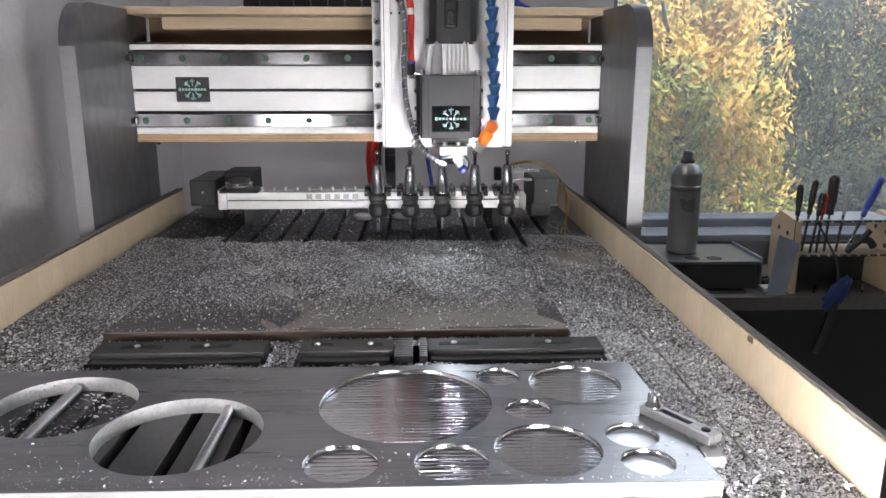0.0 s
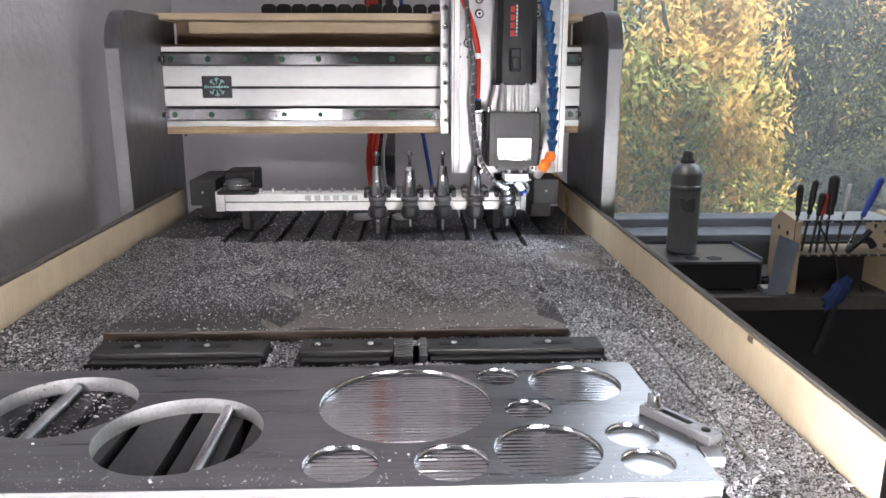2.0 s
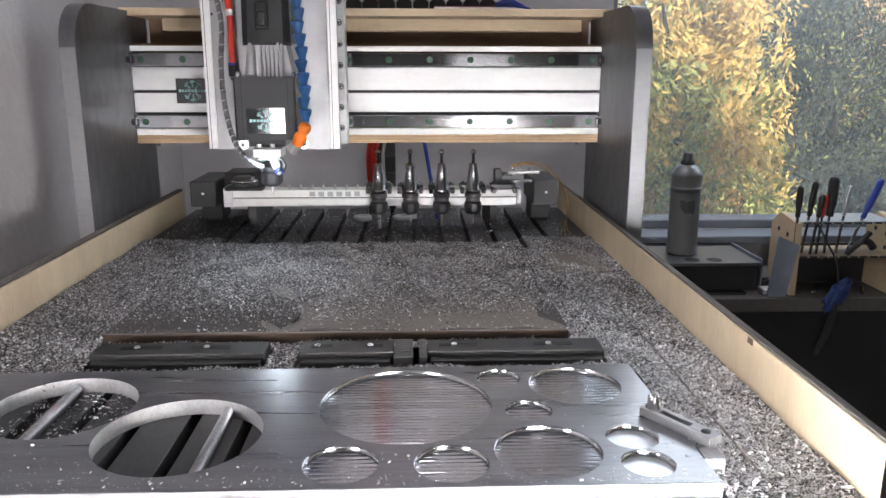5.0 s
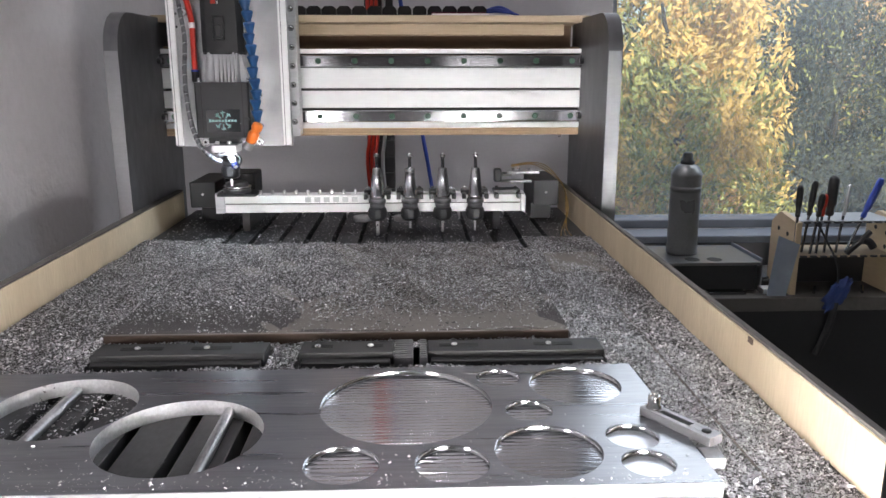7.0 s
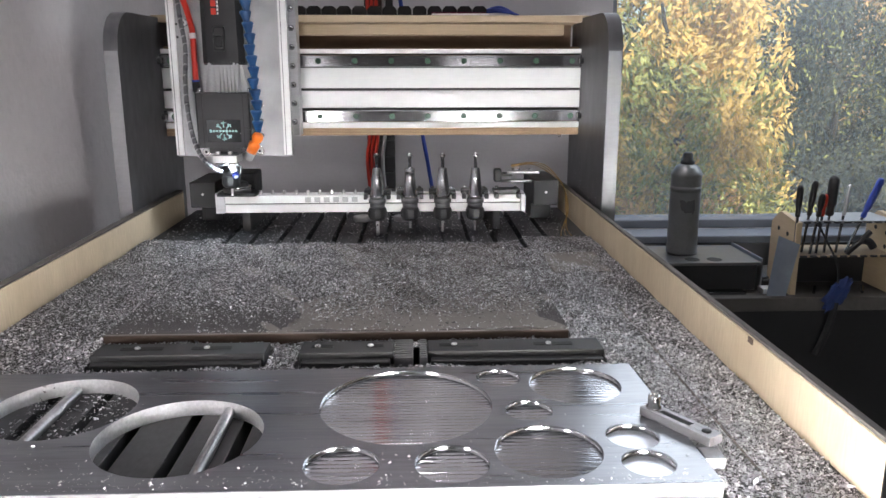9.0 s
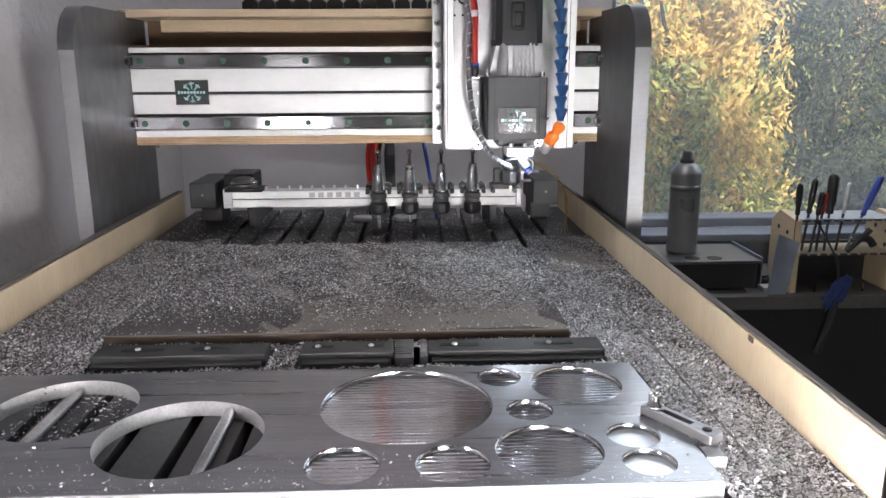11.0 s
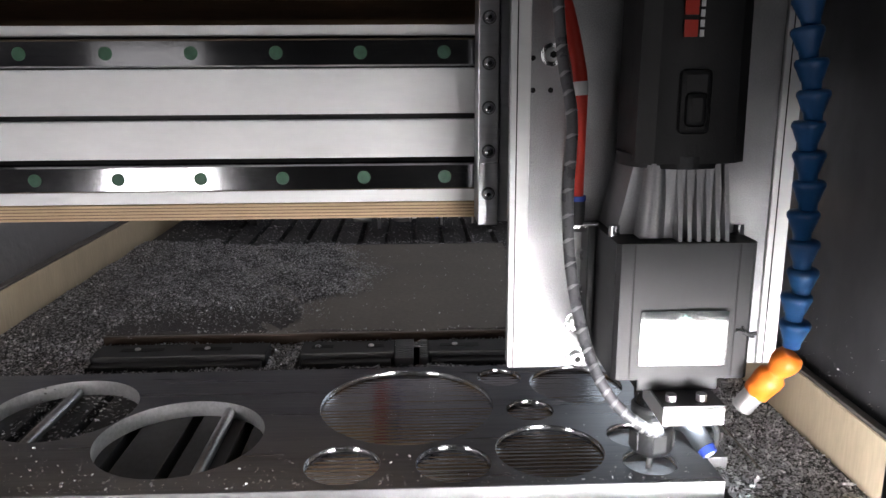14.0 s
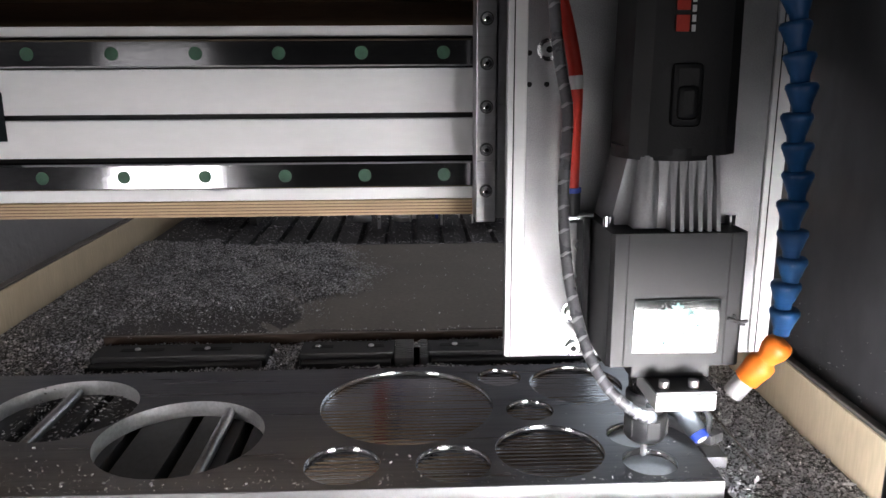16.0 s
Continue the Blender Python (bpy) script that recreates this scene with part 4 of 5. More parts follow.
    for x in (cx - 0.006, cx + 0.003, cx + 0.012):
        part("lens", lathe(B(), [(0, -0.0153), (0.0026, -0.0153), (0.0032, -0.0147), (0, -0.0147)], 14, Matrix.Translation((x, -0.0425, 0))), "spot", sp, "cold white glowing lens")
    part("spindle_nose", lathe(B(), [(0, -0.03), (0.0095, -0.03), (0.0115, -0.027), (0.0125, -0.0125), (0.0125, -0.0012), (0.0, -0.0012)], 24, Matrix.Translation((0.002, 0, 0))), "steel", h, "ground steel spindle nose")
    part("plug", tube(B(), (0.010, -0.030, -0.018), (0.0185, -0.045, -0.031), 0.0060, n=18), "plastic", u, "black cable plug")
    part("plug_tip", tube(B(), (0.0185, -0.045, -0.0312), (0.0200, -0.0478, -0.0336), 0.0052, 0.0046, 18), "blue_cable", u)
    part("plug_face", tube(B(), (0.02002, -0.04785, -0.03365), (0.0202, -0.0482, -0.0339), 0.0030, 0.0028, 18), "white", u, "pale end face of the plug")
    b = B()
    pipe(b, [(-0.008, -0.030, -0.02), (0.006, -0.036, -0.017), (0.020, -0.038, -0.016), (0.0265, -0.040, -0.024), (0.024, -0.043, -0.033)], 0.0018, 18)
    part("cable_loop", b, "plastic", u)
    # spiral wrapped cable down the plate to the nose
    ca = B()
    line = pipe(ca, CABLE, 0.0034, 18, 10)
    cab = part("cable", ca, "wrap_dark", h, "cable in clear spiral wrap")
    for k in range(2, len(line) - 2, 3):
        d = (line[k + 1] - line[k]).normalized()
        tilt = (d + Vector((0.5, -0.3, 0))).normalized()
        part("spiral_gap", tube(B(), line[k] - tilt * 0.0010, line[k] + tilt * 0.0009, 0.0037, n=18), "wrap", cab, "pale edge of the spiral wrap")
    b = B()
    pipe(b, [(-0.088, 0.024, 0.36), (-0.078, 0.024, 0.269), (-0.0676, 0.023, 0.2446), (-0.0554, 0.022, 0.2121), (-0.0480, 0.021, 0.182), (-0.0462, 0.02, 0.165), (-0.0465, 0.02, 0.13), (-0.0465, 0.02, 0.102)], 0.0043, 18, 8)
    rh = part("air_hose", b, "red", h, "red air hose")
    part("hose_mark", tube(B(), (-0.0462, 0.02, 0.163), (-0.0468, 0.0203, 0.171), 0.0048, n=18), "white", rh)
    fit = part("air_fitting", tube(B(), (-0.0465, 0.02, 0.086), (-0.0465, 0.02, 0.103), 0.0055, n=18), "plastic", h, "black push-in air fitting")
    part("fitting_ring", tube(B(), (-0.0465, 0.02, 0.1005), (-0.0465, 0.02, 0.1035), 0.0058, n=18), "blue_cable", fit)
    part("elbow", tube(B(), (-0.049, 0.02, 0.085), (-0.033, 0.02, 0.085), 0.0042, n=18), "chrome", fit)
    for z in (0.065, 0.042, 0.02):
        for x in (cx - 0.043, cx + 0.0425):
            part("bolt", tube(B(), (x, 0.024, z), (x, 0.033, z), 0.0035, n=18), "chrome", h)
    part("side_block", box(B(), cx - 0.044, cx - 0.039, 0.012, 0.0318, 0.006, 0.086, 0.001), "house", h)
    # jointed coolant hose
    hose = part("coolant_hose", tube(B(), (0.036, 0.033, 0.352), (0.036, -0.006, 0.352), 0.005, n=18), "plastic", h, "blue jointed coolant hose with orange nozzle")
    pth = [(0.036, -0.005, 0.35), (0.038, -0.022, 0.30), (0.044, -0.045, 0.24), (0.0510, -0.056, 0.18), (0.0548, -0.057, 0.12), (0.0570, -0.056, 0.06), (0.0562, -0.053, 0.018)]
    tmp = B()
    ln = pipe(tmp, pth, 0.001, 4, 20)
    tmp.free()
    dist, last, step = 0.0, ln[0], 0.0130
    spots = [ln[0]]
    for q in ln[1:]:
        dist += (q - last).length
        last = q
        if dist >= step:
            spots.append(q)
            dist = 0.0
    for k in range(len(spots) - 1):
        d = (spots[k + 1] - spots[k])
        sway = Vector((0.0012 * math.sin(k * 2.1), 0, 0))
        mm = Matrix.Translation(spots[k] + sway) @ d.to_track_quat("-Z", "Y").to_matrix().to_4x4()
        part("hose_segment", lathe(B(), [(0.0035, 0.0030), (0.0070, 0.0026), (0.0080, 0.0014), (0.0081, -0.0002), (0.0074, -0.0016), (0.0053, -0.0078), (0.0047, -0.0086), (0.0044, -0.0126), (0.003, -0.013)], 18, mm), "hose_blue", hose)
    e = spots[-1]
    d = Vector((-0.46, 0.30, -0.84)).normalized()
    q = d.to_track_quat("-Z", "Y").to_matrix().to_4x4()
    part("nozzle_joint", lathe(B(), [(0.004, 0.003), (0.0068, 0.002), (0.0080, -0.001), (0.0078, -0.005), (0.0056, -0.0105), (0.0056, -0.0120), (0.0080, -0.0140), (0.0084, -0.018), (0.0076, -0.022), (0.0074, -0.028), (0.004, -0.0285)], 20, Matrix.Translation(e + Vector((0, 0, -0.005))) @ q), "orange", hose, "orange plastic nozzle joint")
    part("nozzle_tip", lathe(B(), [(0.004, -0.027)] + [(0.0062 - 0.0005 * (k % 2), -0.0285 - 0.0011 * k) for k in range(12)] + [(0.003, -0.042)], 18, Matrix.Translation(e + Vector((0, 0, -0.005))) @ q), "bolt", hose, "bright metal nozzle tip")
    return h


# ---- tool rack ----
def tool_rack():
    r = thing("tool_rack", "sliding aluminium tool rack with spring forks", "tool rack", at=(0, TOOL_Y + 0.014, 0))
    part("bar", box(B(), -0.305, 0.165, 0.016, 0.046, 0.049, 0.0615, 0.0008), "alu_matt", r, "white aluminium bar")
    part("bar_lower", box(B(), -0.305, 0.165, 0.0165, 0.046, 0.0345, 0.0475, 0.0008), "alu_matt", r)
    part("bar_core", box(B(), -0.303, 0.163, 0.019, 0.044, 0.0474, 0.0492), "slot", r)
    for k in range(10):
        x = -0.243 + 0.0185 * k
        part("screw", tube(B(), (x, 0.03, 0.061), (x, 0.03, 0.0675), 0.0024, n=18), "bolt", r)
    for k in range(6):
        x = -0.172 + 0.0145 * k
        part("printed_mark", box(B(), x, x + 0.009, 0.0155, 0.0162, 0.0505, 0.0585), "cast", r, "pale printed mark")
    part("end_plate", box(B(), -0.3095, -0.2955, 0.012, 0.05, 0.0345, 0.066, 0.0008), "alu", r, "bright end plate")
    part("end_plate", box(B(), 0.1652, 0.172, 0.012, 0.05, 0.0345, 0.062, 0.0008), "cast", r, "bright end plate")
    for k in range(5):
        x = -0.0590 + 0.0504 * k
        f = part("fork", box(B(), x - 0.021, x + 0.021, 0.0105, 0.034, 0.0617, 0.070, 0.0015), "black_ox", r, "black spring fork")
        for s in (-1, 1):
            part("finger", box(B(), x + s * 0.0175 - 0.003, x + s * 0.0175 + 0.003, -0.008, 0.0104, 0.058, 0.066, 0.001), "black_ox", f)
            part("screw", tube(B(), (x + s * 0.015, 0.026, 0.07), (x + s * 0.015, 0.026, 0.0735), 0.0022, n=18), "chrome", f)
    part("sensor_base", box(B(), -0.305, -0.245, 0.004, 0.05, 0.0617, 0.0665, 0.0015), "plastic", r)
    se = part("length_sensor", lathe(B(), [(0, 0.0667), (0.021, 0.0667), (0.021, 0.074), (0.017, 0.077), (0.017, 0.081), (0.012, 0.083), (0, 0.083)], 28, Matrix.Translation((-0.278, 0.026, 0))), "cast_dark", r, "round tool length sensor")
    part("sensor_ring", lathe(B(), [(0.019, 0.0735), (0.0216, 0.0735), (0.0216, 0.0765), (0.019, 0.0765)], 28, Matrix.Translation((-0.278, 0.026, 0))), "chrome", se)
    for x in (-0.27, 0.13):
        part("slide_foot", box(B(), x - 0.006, x + 0.006, 0.040, 0.19, 0.0, 0.0342, 0.001), "table", r, "grey slide under the bar")
    part("clamp_plate", box(B(), 0.118, 0.158, 0.012, 0.046, 0.0617, 0.0645, 0.001), "cast", r)
    # things fixed to the machine behind the rack
    for x0, x1, y0 in ((-0.369, -0.327, 1.25), (0.196, 0.238, 1.25)):
        s = thing("slide_housing", "dark grey end housing of the tool rack slide", "housing", "rack slide housings")
        part("housing", box(B(), x0, x1, y0, y0 + 0.12, 0.031, 0.073, 0.002), "grey_box", s)
        part("foot", box(B(), x0 + 0.004, x1 - 0.004, y0 + 0.05, y0 + 0.11, 0.0, 0.0308), "plastic", s)
        part("screw", tube(B(), ((x0 + x1) / 2, y0 - 0.0015, 0.053), ((x0 + x1) / 2, y0 + 0.001, 0.053), 0.002, n=18), "bolt", s)
    s = thing("slide_motor", "black slide cylinder lying behind the rack", "cylinder")
    part("body", box(B(), -0.318, -0.268, 1.275, 1.34, 0.045, 0.084, 0.003), "plastic", s)
    part("foot", box(B(), -0.29, -0.275, 1.31, 1.335, 0.0, 0.0448), "plastic", s)
    s = thing("limit_switch", "dark limit switch box with a metal lever", "switch")
    part("box", box(B(), 0.132, 0.144, 1.266, 1.284, 0.068, 0.090, 0.002), "plastic", s)
    part("bracket", box(B(), 0.1442, 0.1958, 1.272, 1.280, 0.066, 0.0705, 0.0006), "cast_dark", s)
    for x in (0.162, 0.172, 0.188):
        part("screw", tube(B(), (x, 1.259, 0.088), (x, 1.259, 0.0925), 0.0024, n=12), "chrome", s)
    part("lever", box(B(), 0.152, 0.205, 1.25, 1.268, 0.084, 0.088, 0.0008), "cast", s, "bright metal lever")
    part("arm", box(B(), 0.145, 0.16, 1.25, 1.275, 0.080, 0.084), "black_ox", s)
    return r


def tool_holder(k):
    t = thing("tool_holder", "steel taper tool holder with black collet nut and cutter", "tool holder", "tool holders of the rack", at=(-0.0590 + 0.0504 * k, TOOL_Y, 0))
    part("taper", lathe(B(), [(0, 0.0587), (0.0116, 0.0587), (0.0113, 0.0640), (0.0107, 0.0646), (0.0085, 0.088), (0.0064, 0.1045), (0.0056, 0.106), (0, 0.106)], 24), "taper", t, "ground steel taper")
    part("pull_stud", lathe(B(), [(0, 0.1061), (0.0026, 0.1061), (0.0026, 0.1205), (0.0042, 0.1228), (0.0042, 0.1255), (0.0018, 0.1285), (0, 0.1285)], 18), "taper", t)
    if k == 1:
        part("sleeve", lathe(B(), [(0, 0.0965), (0.0080, 0.0965), (0.0080, 0.1045), (0, 0.1045)], 6), "chrome", t)
    part("flange", lathe(B(), [(0, 0.0445), (0.0106, 0.0445), (0.0116, 0.0470), (0.0116, 0.0505), (0.0106, 0.0508), (0.0106, 0.0522), (0.0133, 0.0526), (0.0133, 0.0570), (0.0120, 0.0585), (0, 0.0585)], 28), "cast_dark", t, "grooved grey steel flange")
    nt = part("collet_nut", lathe(B(), [(0, 0.0245), (0.0092, 0.0245), (0.0124, 0.0270), (0.0134, 0.0290), (0.0134, 0.0425), (0.0124, 0.0443), (0, 0.0443)], 24), "nut", t, "black collet nut")
    for a in (-1.2, 0.1, 1.4):
        part("spanner_flat", box(B(), -0.0042, 0.0042, -0.0138, -0.0125, 0.030, 0.0415, 0.0004), "grey_box", nt).data.transform(Matrix.Rotation(a, 4, "Z"))
    low, r = ((-0.0075, 0.0030), (0.012, 0.0016), (0.006, 0.0020), (0.008, 0.0018), (0.013, 0.0020))[k]
    low = max(low, 0.0012)
    b = B()
    tube(b, (0, 0, 0.016), (0, 0, 0.0241), r, n=18)
    n = 22
    for i in range(n):
        z0, z1 = low + (0.016 - low) * i / n, low + (0.016 - low) * (i + 1) / n
        for s in (0, math.pi):
            a = i * 0.55 + s
            tube(b, (r * 0.45 * math.cos(a), r * 0.45 * math.sin(a), z0), (r * 0.45 * math.cos(a + 0.55), r * 0.45 * math.sin(a + 0.55), z1), r * 0.55, n=6)
    part("cutter", b, "bolt", t, "fluted steel cutter")
    return t


# ---- cables behind ----
def cables():
    for k, (x, m, lab) in enumerate(((-0.0940, "red", "red cable hanging behind the machine"), (-0.0855, "red", "red cable hanging behind the machine"), (-0.0770, "red", "red cable hanging behind the machine"), (-0.0620, "wrap", "grey cable hanging behind the machine"))):
        c = thing("hanging_cable", lab, "cable", "cables behind the machine")
        b = B()
        pipe(b, [(x, 1.62, -0.5), (x + 0.004, 1.62, -0.1), (x - 0.006, 1.61, 0.06), (x + 0.002, 1.6, 0.2), (x, 1.6, 0.9), (x, 1.86, 1.3)], 0.0036, 18)
        part("cable", b, m, c)
    c = thing("cable_chain", "black cable chain hanging down", "cable chain")
    for k in range(40):
        part("link", box(B(), -0.101, -0.043, 1.63, 1.66, -0.95 + k * 0.034, -0.95 + k * 0.034 + 0.0335, 0.002), "plastic", c)
    c = thing("hanging_cable", "blue cable hanging behind the machine", "cable", "cables behind the machine")
    b = B()
    pipe(b, [(0.10, 1.7, -0.4), (0.0368, 1.67, -0.0046), (0.0166, 1.66, 0.1124), (-0.002, 1.66, 0.22), (-0.05, 1.66, 0.6), (-0.05, 1.86, 1.1)], 0.0042, 18)
    part("cable", b, "blue_cable", c)
    for k in range(3):
        c = thing("yellow_wire", "thin yellow wire looping at the table end", "wire", "yellow wires")
        b = B()
        o = 0.004 * k
        pipe(b, [(0.16, 1.27, 0.093 + o * 0.4), (0.195, 1.28, 0.096 + o * 0.4), (0.228, 1.31, 0.080 + o), (0.250, 1.28 - o, 0.06), (0.255 - 0.002 * k, 1.25, 0.025), (0.236 + o, 1.20, 0.0012), (0.225 + 2 * o, 1.15, 0.0012)], 0.0007, 18)
        part("wire", b, "yellow_wire", c)


def shelf_load():
    """What lies on the wooden shelf of the gantry moves with it, so it is part of it."""
    g = bpy.data.objects["machine_gantry"]
    ch = part("cable_chain", box(B(), -0.262, 0.13, 0.085, 0.125, 0.3387, 0.344), "plastic", g, "black plastic cable chain")
    for k in range(15):
        x = -0.262 + k * 0.026
        part("link", prism(B(), [(x, 0.344), (x + 0.024, 0.344), (x + 0.024, 0.353), (x + 0.019, 0.358), (x + 0.005, 0.358), (x, 0.353)], "y", 0.08, 0.13), "plastic", ch)
    pp = part("paper", box(B(), 0.03, 0.125, 0.03, 0.07, 0.3387, 0.3425, 0.0003), "white", g, "folded white paper sheet")
    part("cover", box(B(), 0.03, 0.12, 0.035, 0.075, 0.3427, 0.345, 0.0003), "maroon", pp, "dark red paper edge")
    for k in range(3):
        b = B()
        pipe(b, [(0.12, 0.10 + 0.01 * k, 0.350), (0.15, 0.10, 0.358 - 0.004 * k), (0.175, 0.09, 0.346), (0.185, 0.08, 0.3395)], 0.0022, 18)
        part("blue_lead", b, "blue_cable", g, "thin blue cable")


# ---- bench at the window ----
def bench():
    w = thing("workbench", "dark cluttered wooden workbench under the window", "workbench")
    part("worktop", box(B(), 0.50, 2.4, 1.505, 1.775, -0.245, -0.215, 0.002), "bench", w)
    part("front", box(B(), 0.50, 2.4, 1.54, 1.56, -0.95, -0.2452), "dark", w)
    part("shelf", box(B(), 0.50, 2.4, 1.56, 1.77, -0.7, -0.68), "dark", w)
    s = thing("metal_box", "dark steel block with round bores and a pale top", "box")
    b = B()
    box(b, 0.52, 0.735, 1.565, 1.72, -0.2149, -0.159, 0.002)
    bx = part("body", b, "dark", s)
    part("top", box(B(), 0.515, 0.74, 1.56, 1.725, -0.1588, -0.152, 0.001), "cast_dark", s)
    part("flange", box(B(), 0.7405, 0.744, 1.56, 1.725, -0.2149, -0.145, 0.0005), "alu_edge", s, "bright angle at the end")
    for x, y in ((0.60, 1.59), (0.648, 1.588)):
        part("bore", tube(B(), (x, y, -0.1521), (x, y, -0.1512), 0.016, n=20), "slot", s)
    c = thing("spray_can", "grey-black spray can without cap standing on the box", "spray can", at=(0.598, 1.655, -0.1516))
    part("body", lathe(B(), [(0, 0), (0.031, 0), (0.0335, 0.004), (0.033, 0.008), (0.033, 0.172), (0.0345, 0.176), (0.033, 0.18), (0.025, 0.194), (0.016, 0.20), (0, 0.20)], 36), "can", c)
    part("valve", lathe(B(), [(0, 0.20), (0.015, 0.20), (0.0155, 0.206), (0.011, 0.21), (0.011, 0.222), (0.006, 0.226), (0, 0.226)], 20), "grey_box", c)
    part("printed_band", lathe(B(), [(0.0328, 0.140), (0.0332, 0.140), (0.0332, 0.152), (0.0328, 0.152)], 36), "cast_dark", c)
    # rack of screwdrivers
    r = thing("screwdriver_rack", "light wooden rack with two rows of holes", "tool rack")
    for x0 in (0.790, 1.005):
        b = B()
        prism(b, [(1.525, -0.2149), (1.635, -0.2149), (1.635, -0.075), (1.60, -0.048), (1.525, -0.060)], "x", x0, x0 + 0.012)
        sd = part("side", b, "tool_wood", r, "light wooden side with drilled holes")
        for y, z in ((1.56, -0.09), (1.60, -0.085), (1.56, -0.12)):
            part("hole", tube(B(), (x0 - 0.0005, y, z), (x0 + 0.002, y, z), 0.005, n=18), "slot", sd)
    for z in (-0.062, -0.135):
        part("shelf", box(B(), 0.8022, 1.0048, 1.53, 1.625, z, z + 0.005, 0.0006), "tool_wood" if z < -0.1 else "cast", r, "perforated shelf")
        for k in range(9):
            part("slat", box(B(), 0.806 + k * 0.0215, 0.819 + k * 0.0215, 1.524, 1.5298, z + 0.0008, z + 0.0045), "grey_box", r)
    part("back_plate", box(B(), 0.8022, 1.0048, 1.6255, 1.634, -0.2149, -0.125), "plastic", r)
    drivers = [(0.792, 1.53, "plastic", 0.0, 0.062, 0.0066), (0.816, 1.545, "plastic", 0.10, 0.070, 0.0066), (0.826, 1.53, "plastic", 0.12, 0.045, 0.0066), (0.842, 1.535, "red", 0.06, 0.042, 0.006),
               (0.862, 1.54, "plastic", 0.03, 0.080, 0.0105), (0.887, 1.54, "alu", 0.10, 0.062, 0.0048), (0.908, 1.54, "blue_cable", 0.36, 0.085, 0.0068)]
    for x, y, m, lean, ln, rad in drivers:
        d = thing("screwdriver", {"plastic": "black-handled screwdriver in the wooden rack", "red": "red-handled screwdriver in the wooden rack", "alu": "scriber with bright metal handle in the rack", "blue_cable": "blue marker leaning in the rack"}[m], "screwdriver", "tools in the wooden rack")
        a = Vector((x, y, -0.127))
        u = Vector((math.sin(lean), 0, math.cos(lean)))
        mm = Matrix.Translation(a) @ u.to_track_quat("Z", "Y").to_matrix().to_4x4()
        part("blade", tube(B(), a, a + u * 0.085, 0.0028, n=18), "steel", d)
        part("handle", lathe(B(), [(0, 0.080), (rad * 0.7, 0.080), (rad * 0.8, 0.086), (rad * 0.68, 0.094), (rad, 0.105), (rad * 1.02, 0.075 + ln), (rad * 0.75, 0.082 + ln), (0, 0.084 + ln)], 18, mm), m, d)
    t = thing("pliers", "dark pliers hanging in the tool rack", "pliers")
    b = B()
    pipe(b, [(0.90, 1.522, -0.125), (0.925, 1.52, -0.10), (0.945, 1.52, -0.078)], 0.006, 18)
    pipe(b, [(0.955, 1.52, -0.112), (0.945, 1.52, -0.10), (0.93, 1.52, -0.095)], 0.008, 18)
    part("body", b, "black_ox", t)
    for k in range(4):
        t = thing("drill_bit", "steel bit lying on the lower shelf of the rack", "drill bit", "bits in the rack")
        part("shank", tube(B(), (0.845 + 0.035 * k, 1.53, -0.2115 + 0.0), (0.868 + 0.035 * k, 1.57, -0.2115), 0.0034, n=18), "steel", t)
    p = thing("sheet_metal_plate", "blue-grey metal sheet leaning on the tool rack", "metal sheet")
    b = B()
    prism(b, [(0.738, -0.2149), (0.778, -0.2149), (0.797, -0.104), (0.752, -0.085)], "y", 1.5165, 1.5205)
    part("sheet", b, "sheet", p)
    q = thing("hand_vice", "small bright metal hand tool lying on the bench", "hand tool")
    part("jaw", box(B(), 0.735, 0.775, 1.53, 1.56, -0.2149, -0.203, 0.002), "alu", q)
    part("body", tube(B(), (0.755, 1.58, -0.206), (0.80, 1.60, -0.206), 0.0085, n=18), "plastic", q)
    b = B()
    bmesh.ops.create_cone(b, cap_ends=True, segments=24, radius1=0.022, radius2=0.022, depth=0.012, matrix=Matrix.Translation((0.775, 1.64, -0.2085)))
    q = thing("tape_roll", "dark tape roll lying on the bench", "tape")
    part("roll", b, "plastic", q)
    q = thing("steel_flat", "flat steel bar lying on the bench", "steel bar")
    part("bar", box(B(), 0.62, 0.70, 1.53, 1.555, -0.2149, -0.209, 0.001), "steel", q)
    g = thing("glove", "crumpled blue glove hanging over the bench edge", "glove")
    b = B()
    bmesh.ops.create_icosphere(b, subdivisions=4, radius=1.0)
    for v in b.verts:
        n3 = noise.noise(v.co * 2.3) * 0.45 + noise.noise(v.co * 5.1) * 0.25
        v.co = Vector((v.co.x * 0.019 + v.co.z * 0.016, v.co.y * 0.010, v.co.z * 0.034)) * (1 + n3) + Vector((0.872, 1.488, -0.205))
    part("cloth", b, "glove", g)
    b = B()
    pipe(b, [(0.868, 1.486, -0.22), (0.862, 1.484, -0.26), (0.852, 1.486, -0.30), (0.84, 1.487, -0.335)], 0.007, 18)
    part("cuff", b, "dark", g)
    b = B()
    pipe(b, [(0.83, 1.52, -0.058), (0.85, 1.505, -0.10), (0.868, 1.495, -0.14), (0.872, 1.49, -0.18)], 0.0022, 18)
    part("cord", b, "plastic", g)


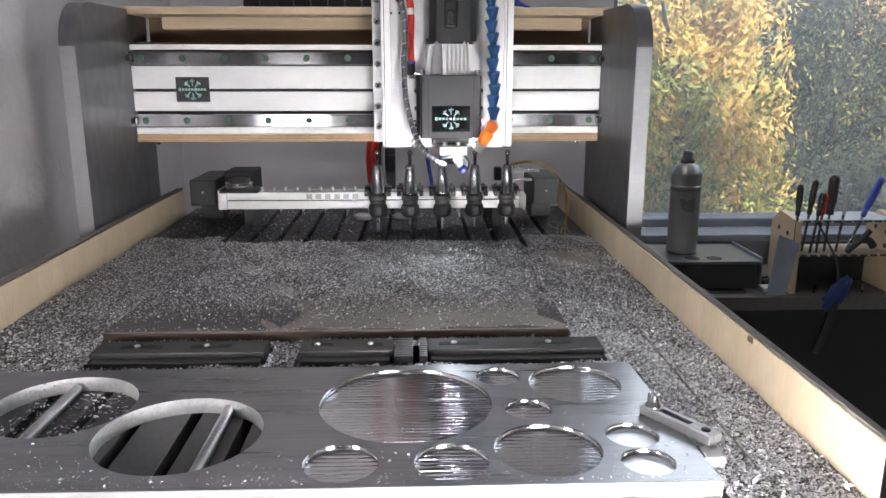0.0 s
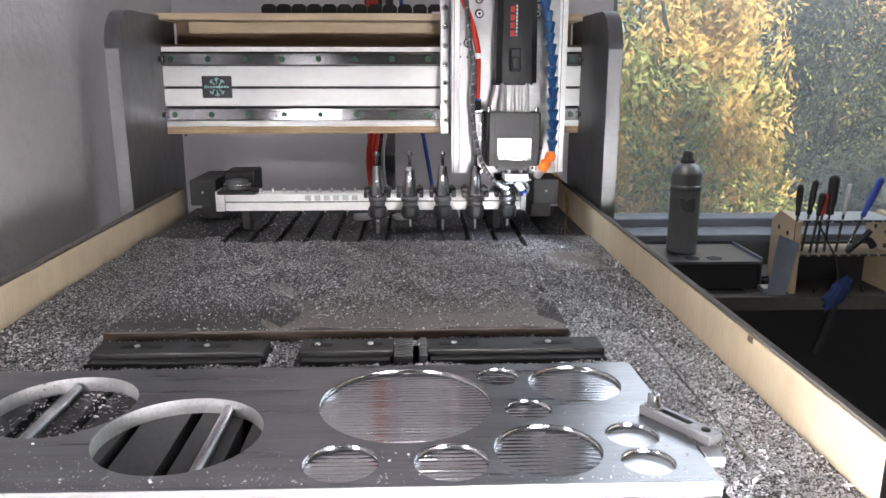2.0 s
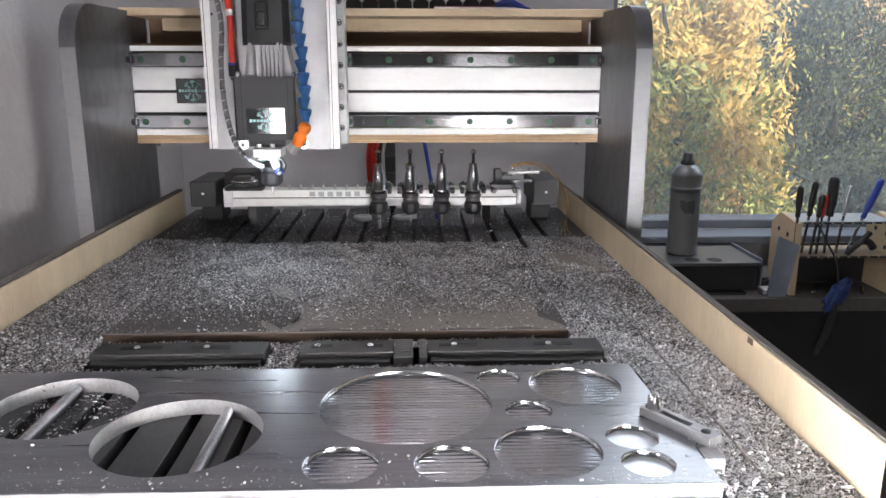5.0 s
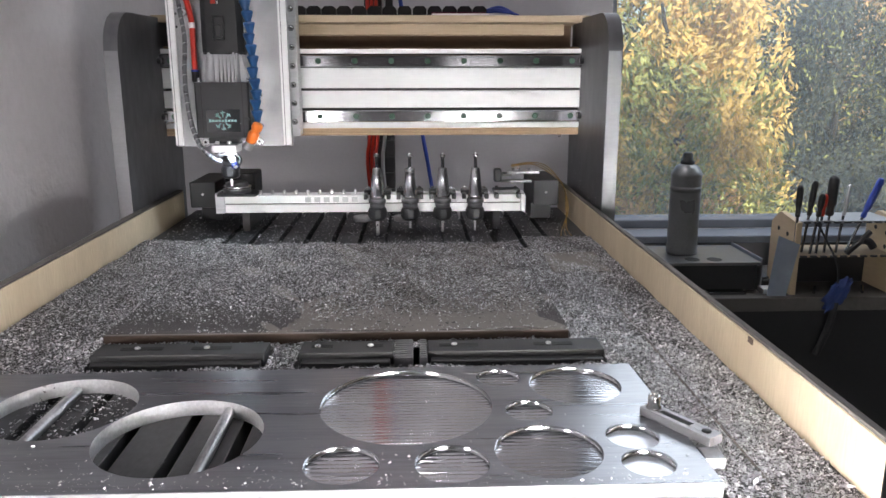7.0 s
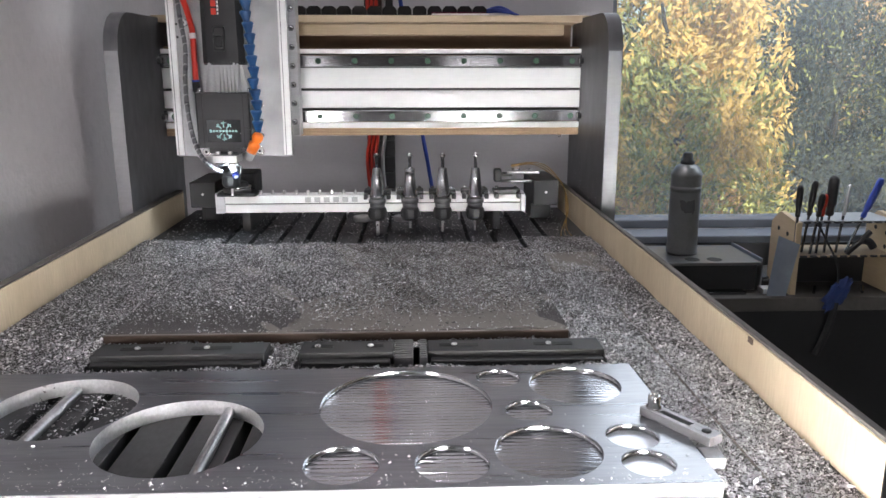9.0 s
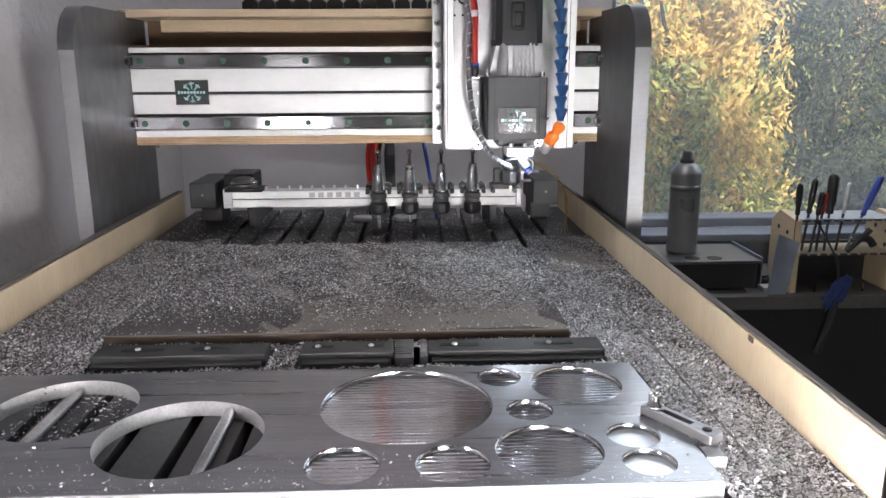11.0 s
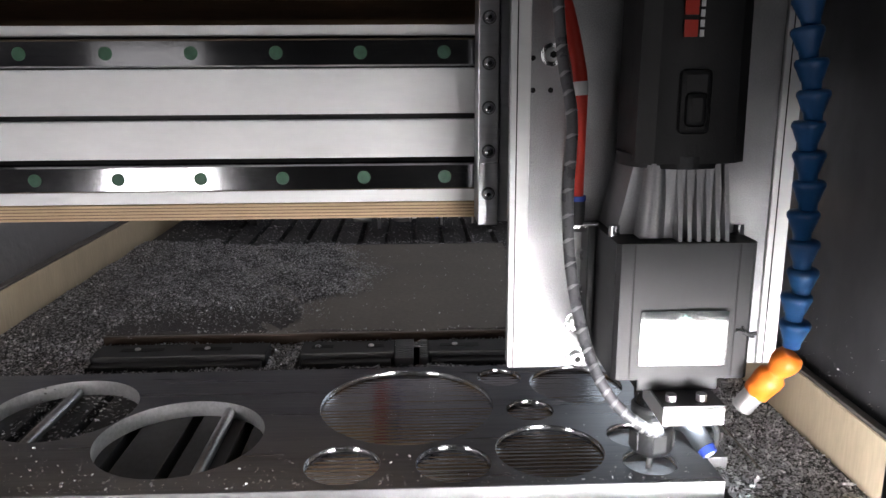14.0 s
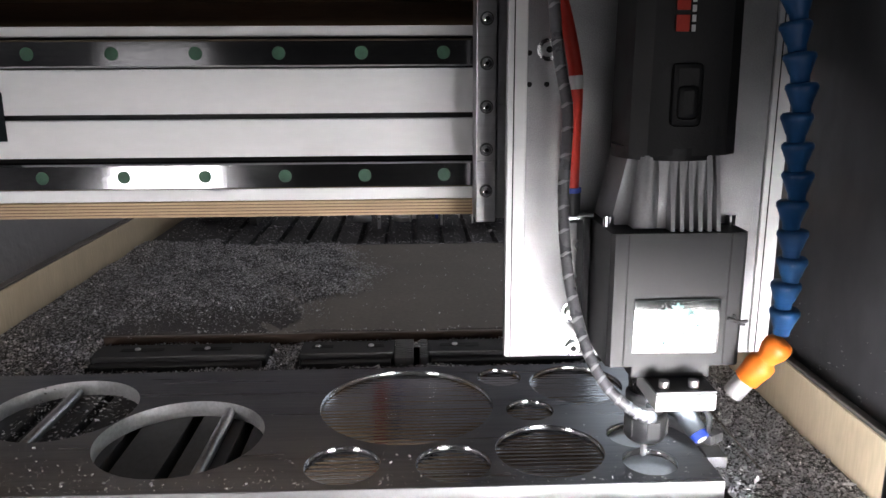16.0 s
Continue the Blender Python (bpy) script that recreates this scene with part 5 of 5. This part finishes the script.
# ---- LED panels beside the camera ----
def led_panel(label, cx, y, w, fields):
    """A work lamp on a pole. fields: (bottom, top, columns, rows, light, depth of the added hood over it)."""
    p = thing("led_panel", label, "work lamp", "work lamps before the machine", at=(cx, y, 0))
    z0, z1 = fields[0][0] - 0.004, fields[-1][1] + 0.004
    part("case", box(B(), -w / 2 - 0.004, w / 2 + 0.004, -0.02, 0.0, z0, z1, 0.002), "plastic", p, "black lamp case")
    part("pole", tube(B(), (0, -0.026, -0.94), (0, -0.026, (z0 + z1) / 2), 0.008, n=18), "plastic", p)
    part("foot", tube(B(), (0, -0.026, -0.9495), (0, -0.026, -0.938), 0.11, n=24), "plastic", p)
    for lo, hi, nx, nz, light, hood in fields:
        # Unseen hood, added to keep the lamp's light off the upper machine.
        part("hood", box(B(), -w / 2 - 0.004, w / 2 + 0.004, 0.0002, hood, hi + 0.001, hi + 0.003), "plastic", p, "unseen black hood added to cut the lamp off above")
        b = B()
        for i in range(nx):
            for k in range(nz):
                x, z = -w / 2 + w * (i + 0.5) / nx, lo + (hi - lo) * (k + 0.5) / nz
                box(b, x - w / nx * 0.42, x + w / nx * 0.42, 0.0002, 0.0012, z - (hi - lo) / nz * 0.42, z + (hi - lo) / nz * 0.42)
        part("led_array", b, light, p, "white glowing LED array", kind="stuff")


# Fill lamp out of view, added to brighten the room.
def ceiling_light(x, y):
    c = thing("ceiling_light", "unseen fill lamp added under the ceiling", "ceiling light", at=(x, y, 1.75))
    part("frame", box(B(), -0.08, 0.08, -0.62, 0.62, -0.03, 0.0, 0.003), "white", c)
    part("diffuser", box(B(), -0.06, 0.06, -0.6, 0.6, -0.045, -0.0302, 0.004), "fill_glow", c, "glowing white diffuser")


room()
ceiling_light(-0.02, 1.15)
outside()
table()
workpiece()
clamps()
chips()
GANTRY_OB, CARRIAGE_OB, HEAD_OB = gantry(), carriage(), head()
shelf_load()
RACK_OB = tool_rack()
TOOLS = [tool_holder(k) for k in range(5)]
cables()
bench()
led_panel("tall LED work light on a pole before the machine", 0.184, 0.15, 0.155, [(-0.03, 0.062, 16, 9, "led_strong", 0.105), (0.072, 0.285, 16, 20, "led_dim", 0.02)])
led_panel("tall LED work light on a pole beside the wall", -0.335, 0.12, 0.135, [(0.03, 0.138, 14, 11, "led", 0.10), (0.148, 0.285, 14, 14, "led_dim", 0.02)])



def motions():
    def gy(t):
        return ease(GANTRY, t)

    def rack_y(t):
        return TOOL_Y + ease(RACK, t)
    walk(GANTRY_OB, [(t, pose(0, gy(t), 0)) for t in TIMES])
    walk(CARRIAGE_OB, [(t, pose(ease(CARRIAGE, t), gy(t), 0)) for t in TIMES])
    walk(HEAD_OB, [(t, pose(ease(CARRIAGE, t), gy(t) - SPINDLE_AHEAD, ease(HEAD, t))) for t in TIMES])
    walk(RACK_OB, [(t, pose(0, rack_y(t), 0)) for t in TIMES])
    for k, tool in enumerate(TOOLS):
        x = -0.0590 + 0.0504 * k
        rows = []
        for t in TIMES:
            if k == 4 and t > 2.85:
                rows.append((t, pose(ease(CARRIAGE, t) + 0.0017, gy(t) - SPINDLE_AHEAD, ease(HEAD, t) - PICK)))
            else:
                rows.append((t, pose(x, rack_y(t), 0)))
        walk(tool, rows)
    # the jet blows the heaps aside as the head passes over them
    rng = np.random.default_rng(11)
    for o in CLUMPS:
        x, y, z = o.location
        hit = ease(JET, 1.06 - y) + 0.35 * abs(x - 0.05) + rng.uniform(-0.06, 0.05)
        hit = max(11.32, min(hit, 12.32))
        left = x < 0.03
        dx = (-0.13 - rng.uniform(0.0, 0.20) - x * 0.2) if left else (0.215 - x + rng.uniform(-0.02, 0.03))
        end = pose(max(-0.36, x + dx), y + rng.uniform(-0.03, 0.03), 0.0115 if left else 0.003, 0, 0, rng.uniform(-50, 50))
        here = pose(x, y, z)
        mid = pose(x + dx * 0.55, y, 0.03)
        walk(o, [(0, here), (hit, here), (hit + 0.1, mid), (hit + 0.25, end), (16.0, end)])


motions()
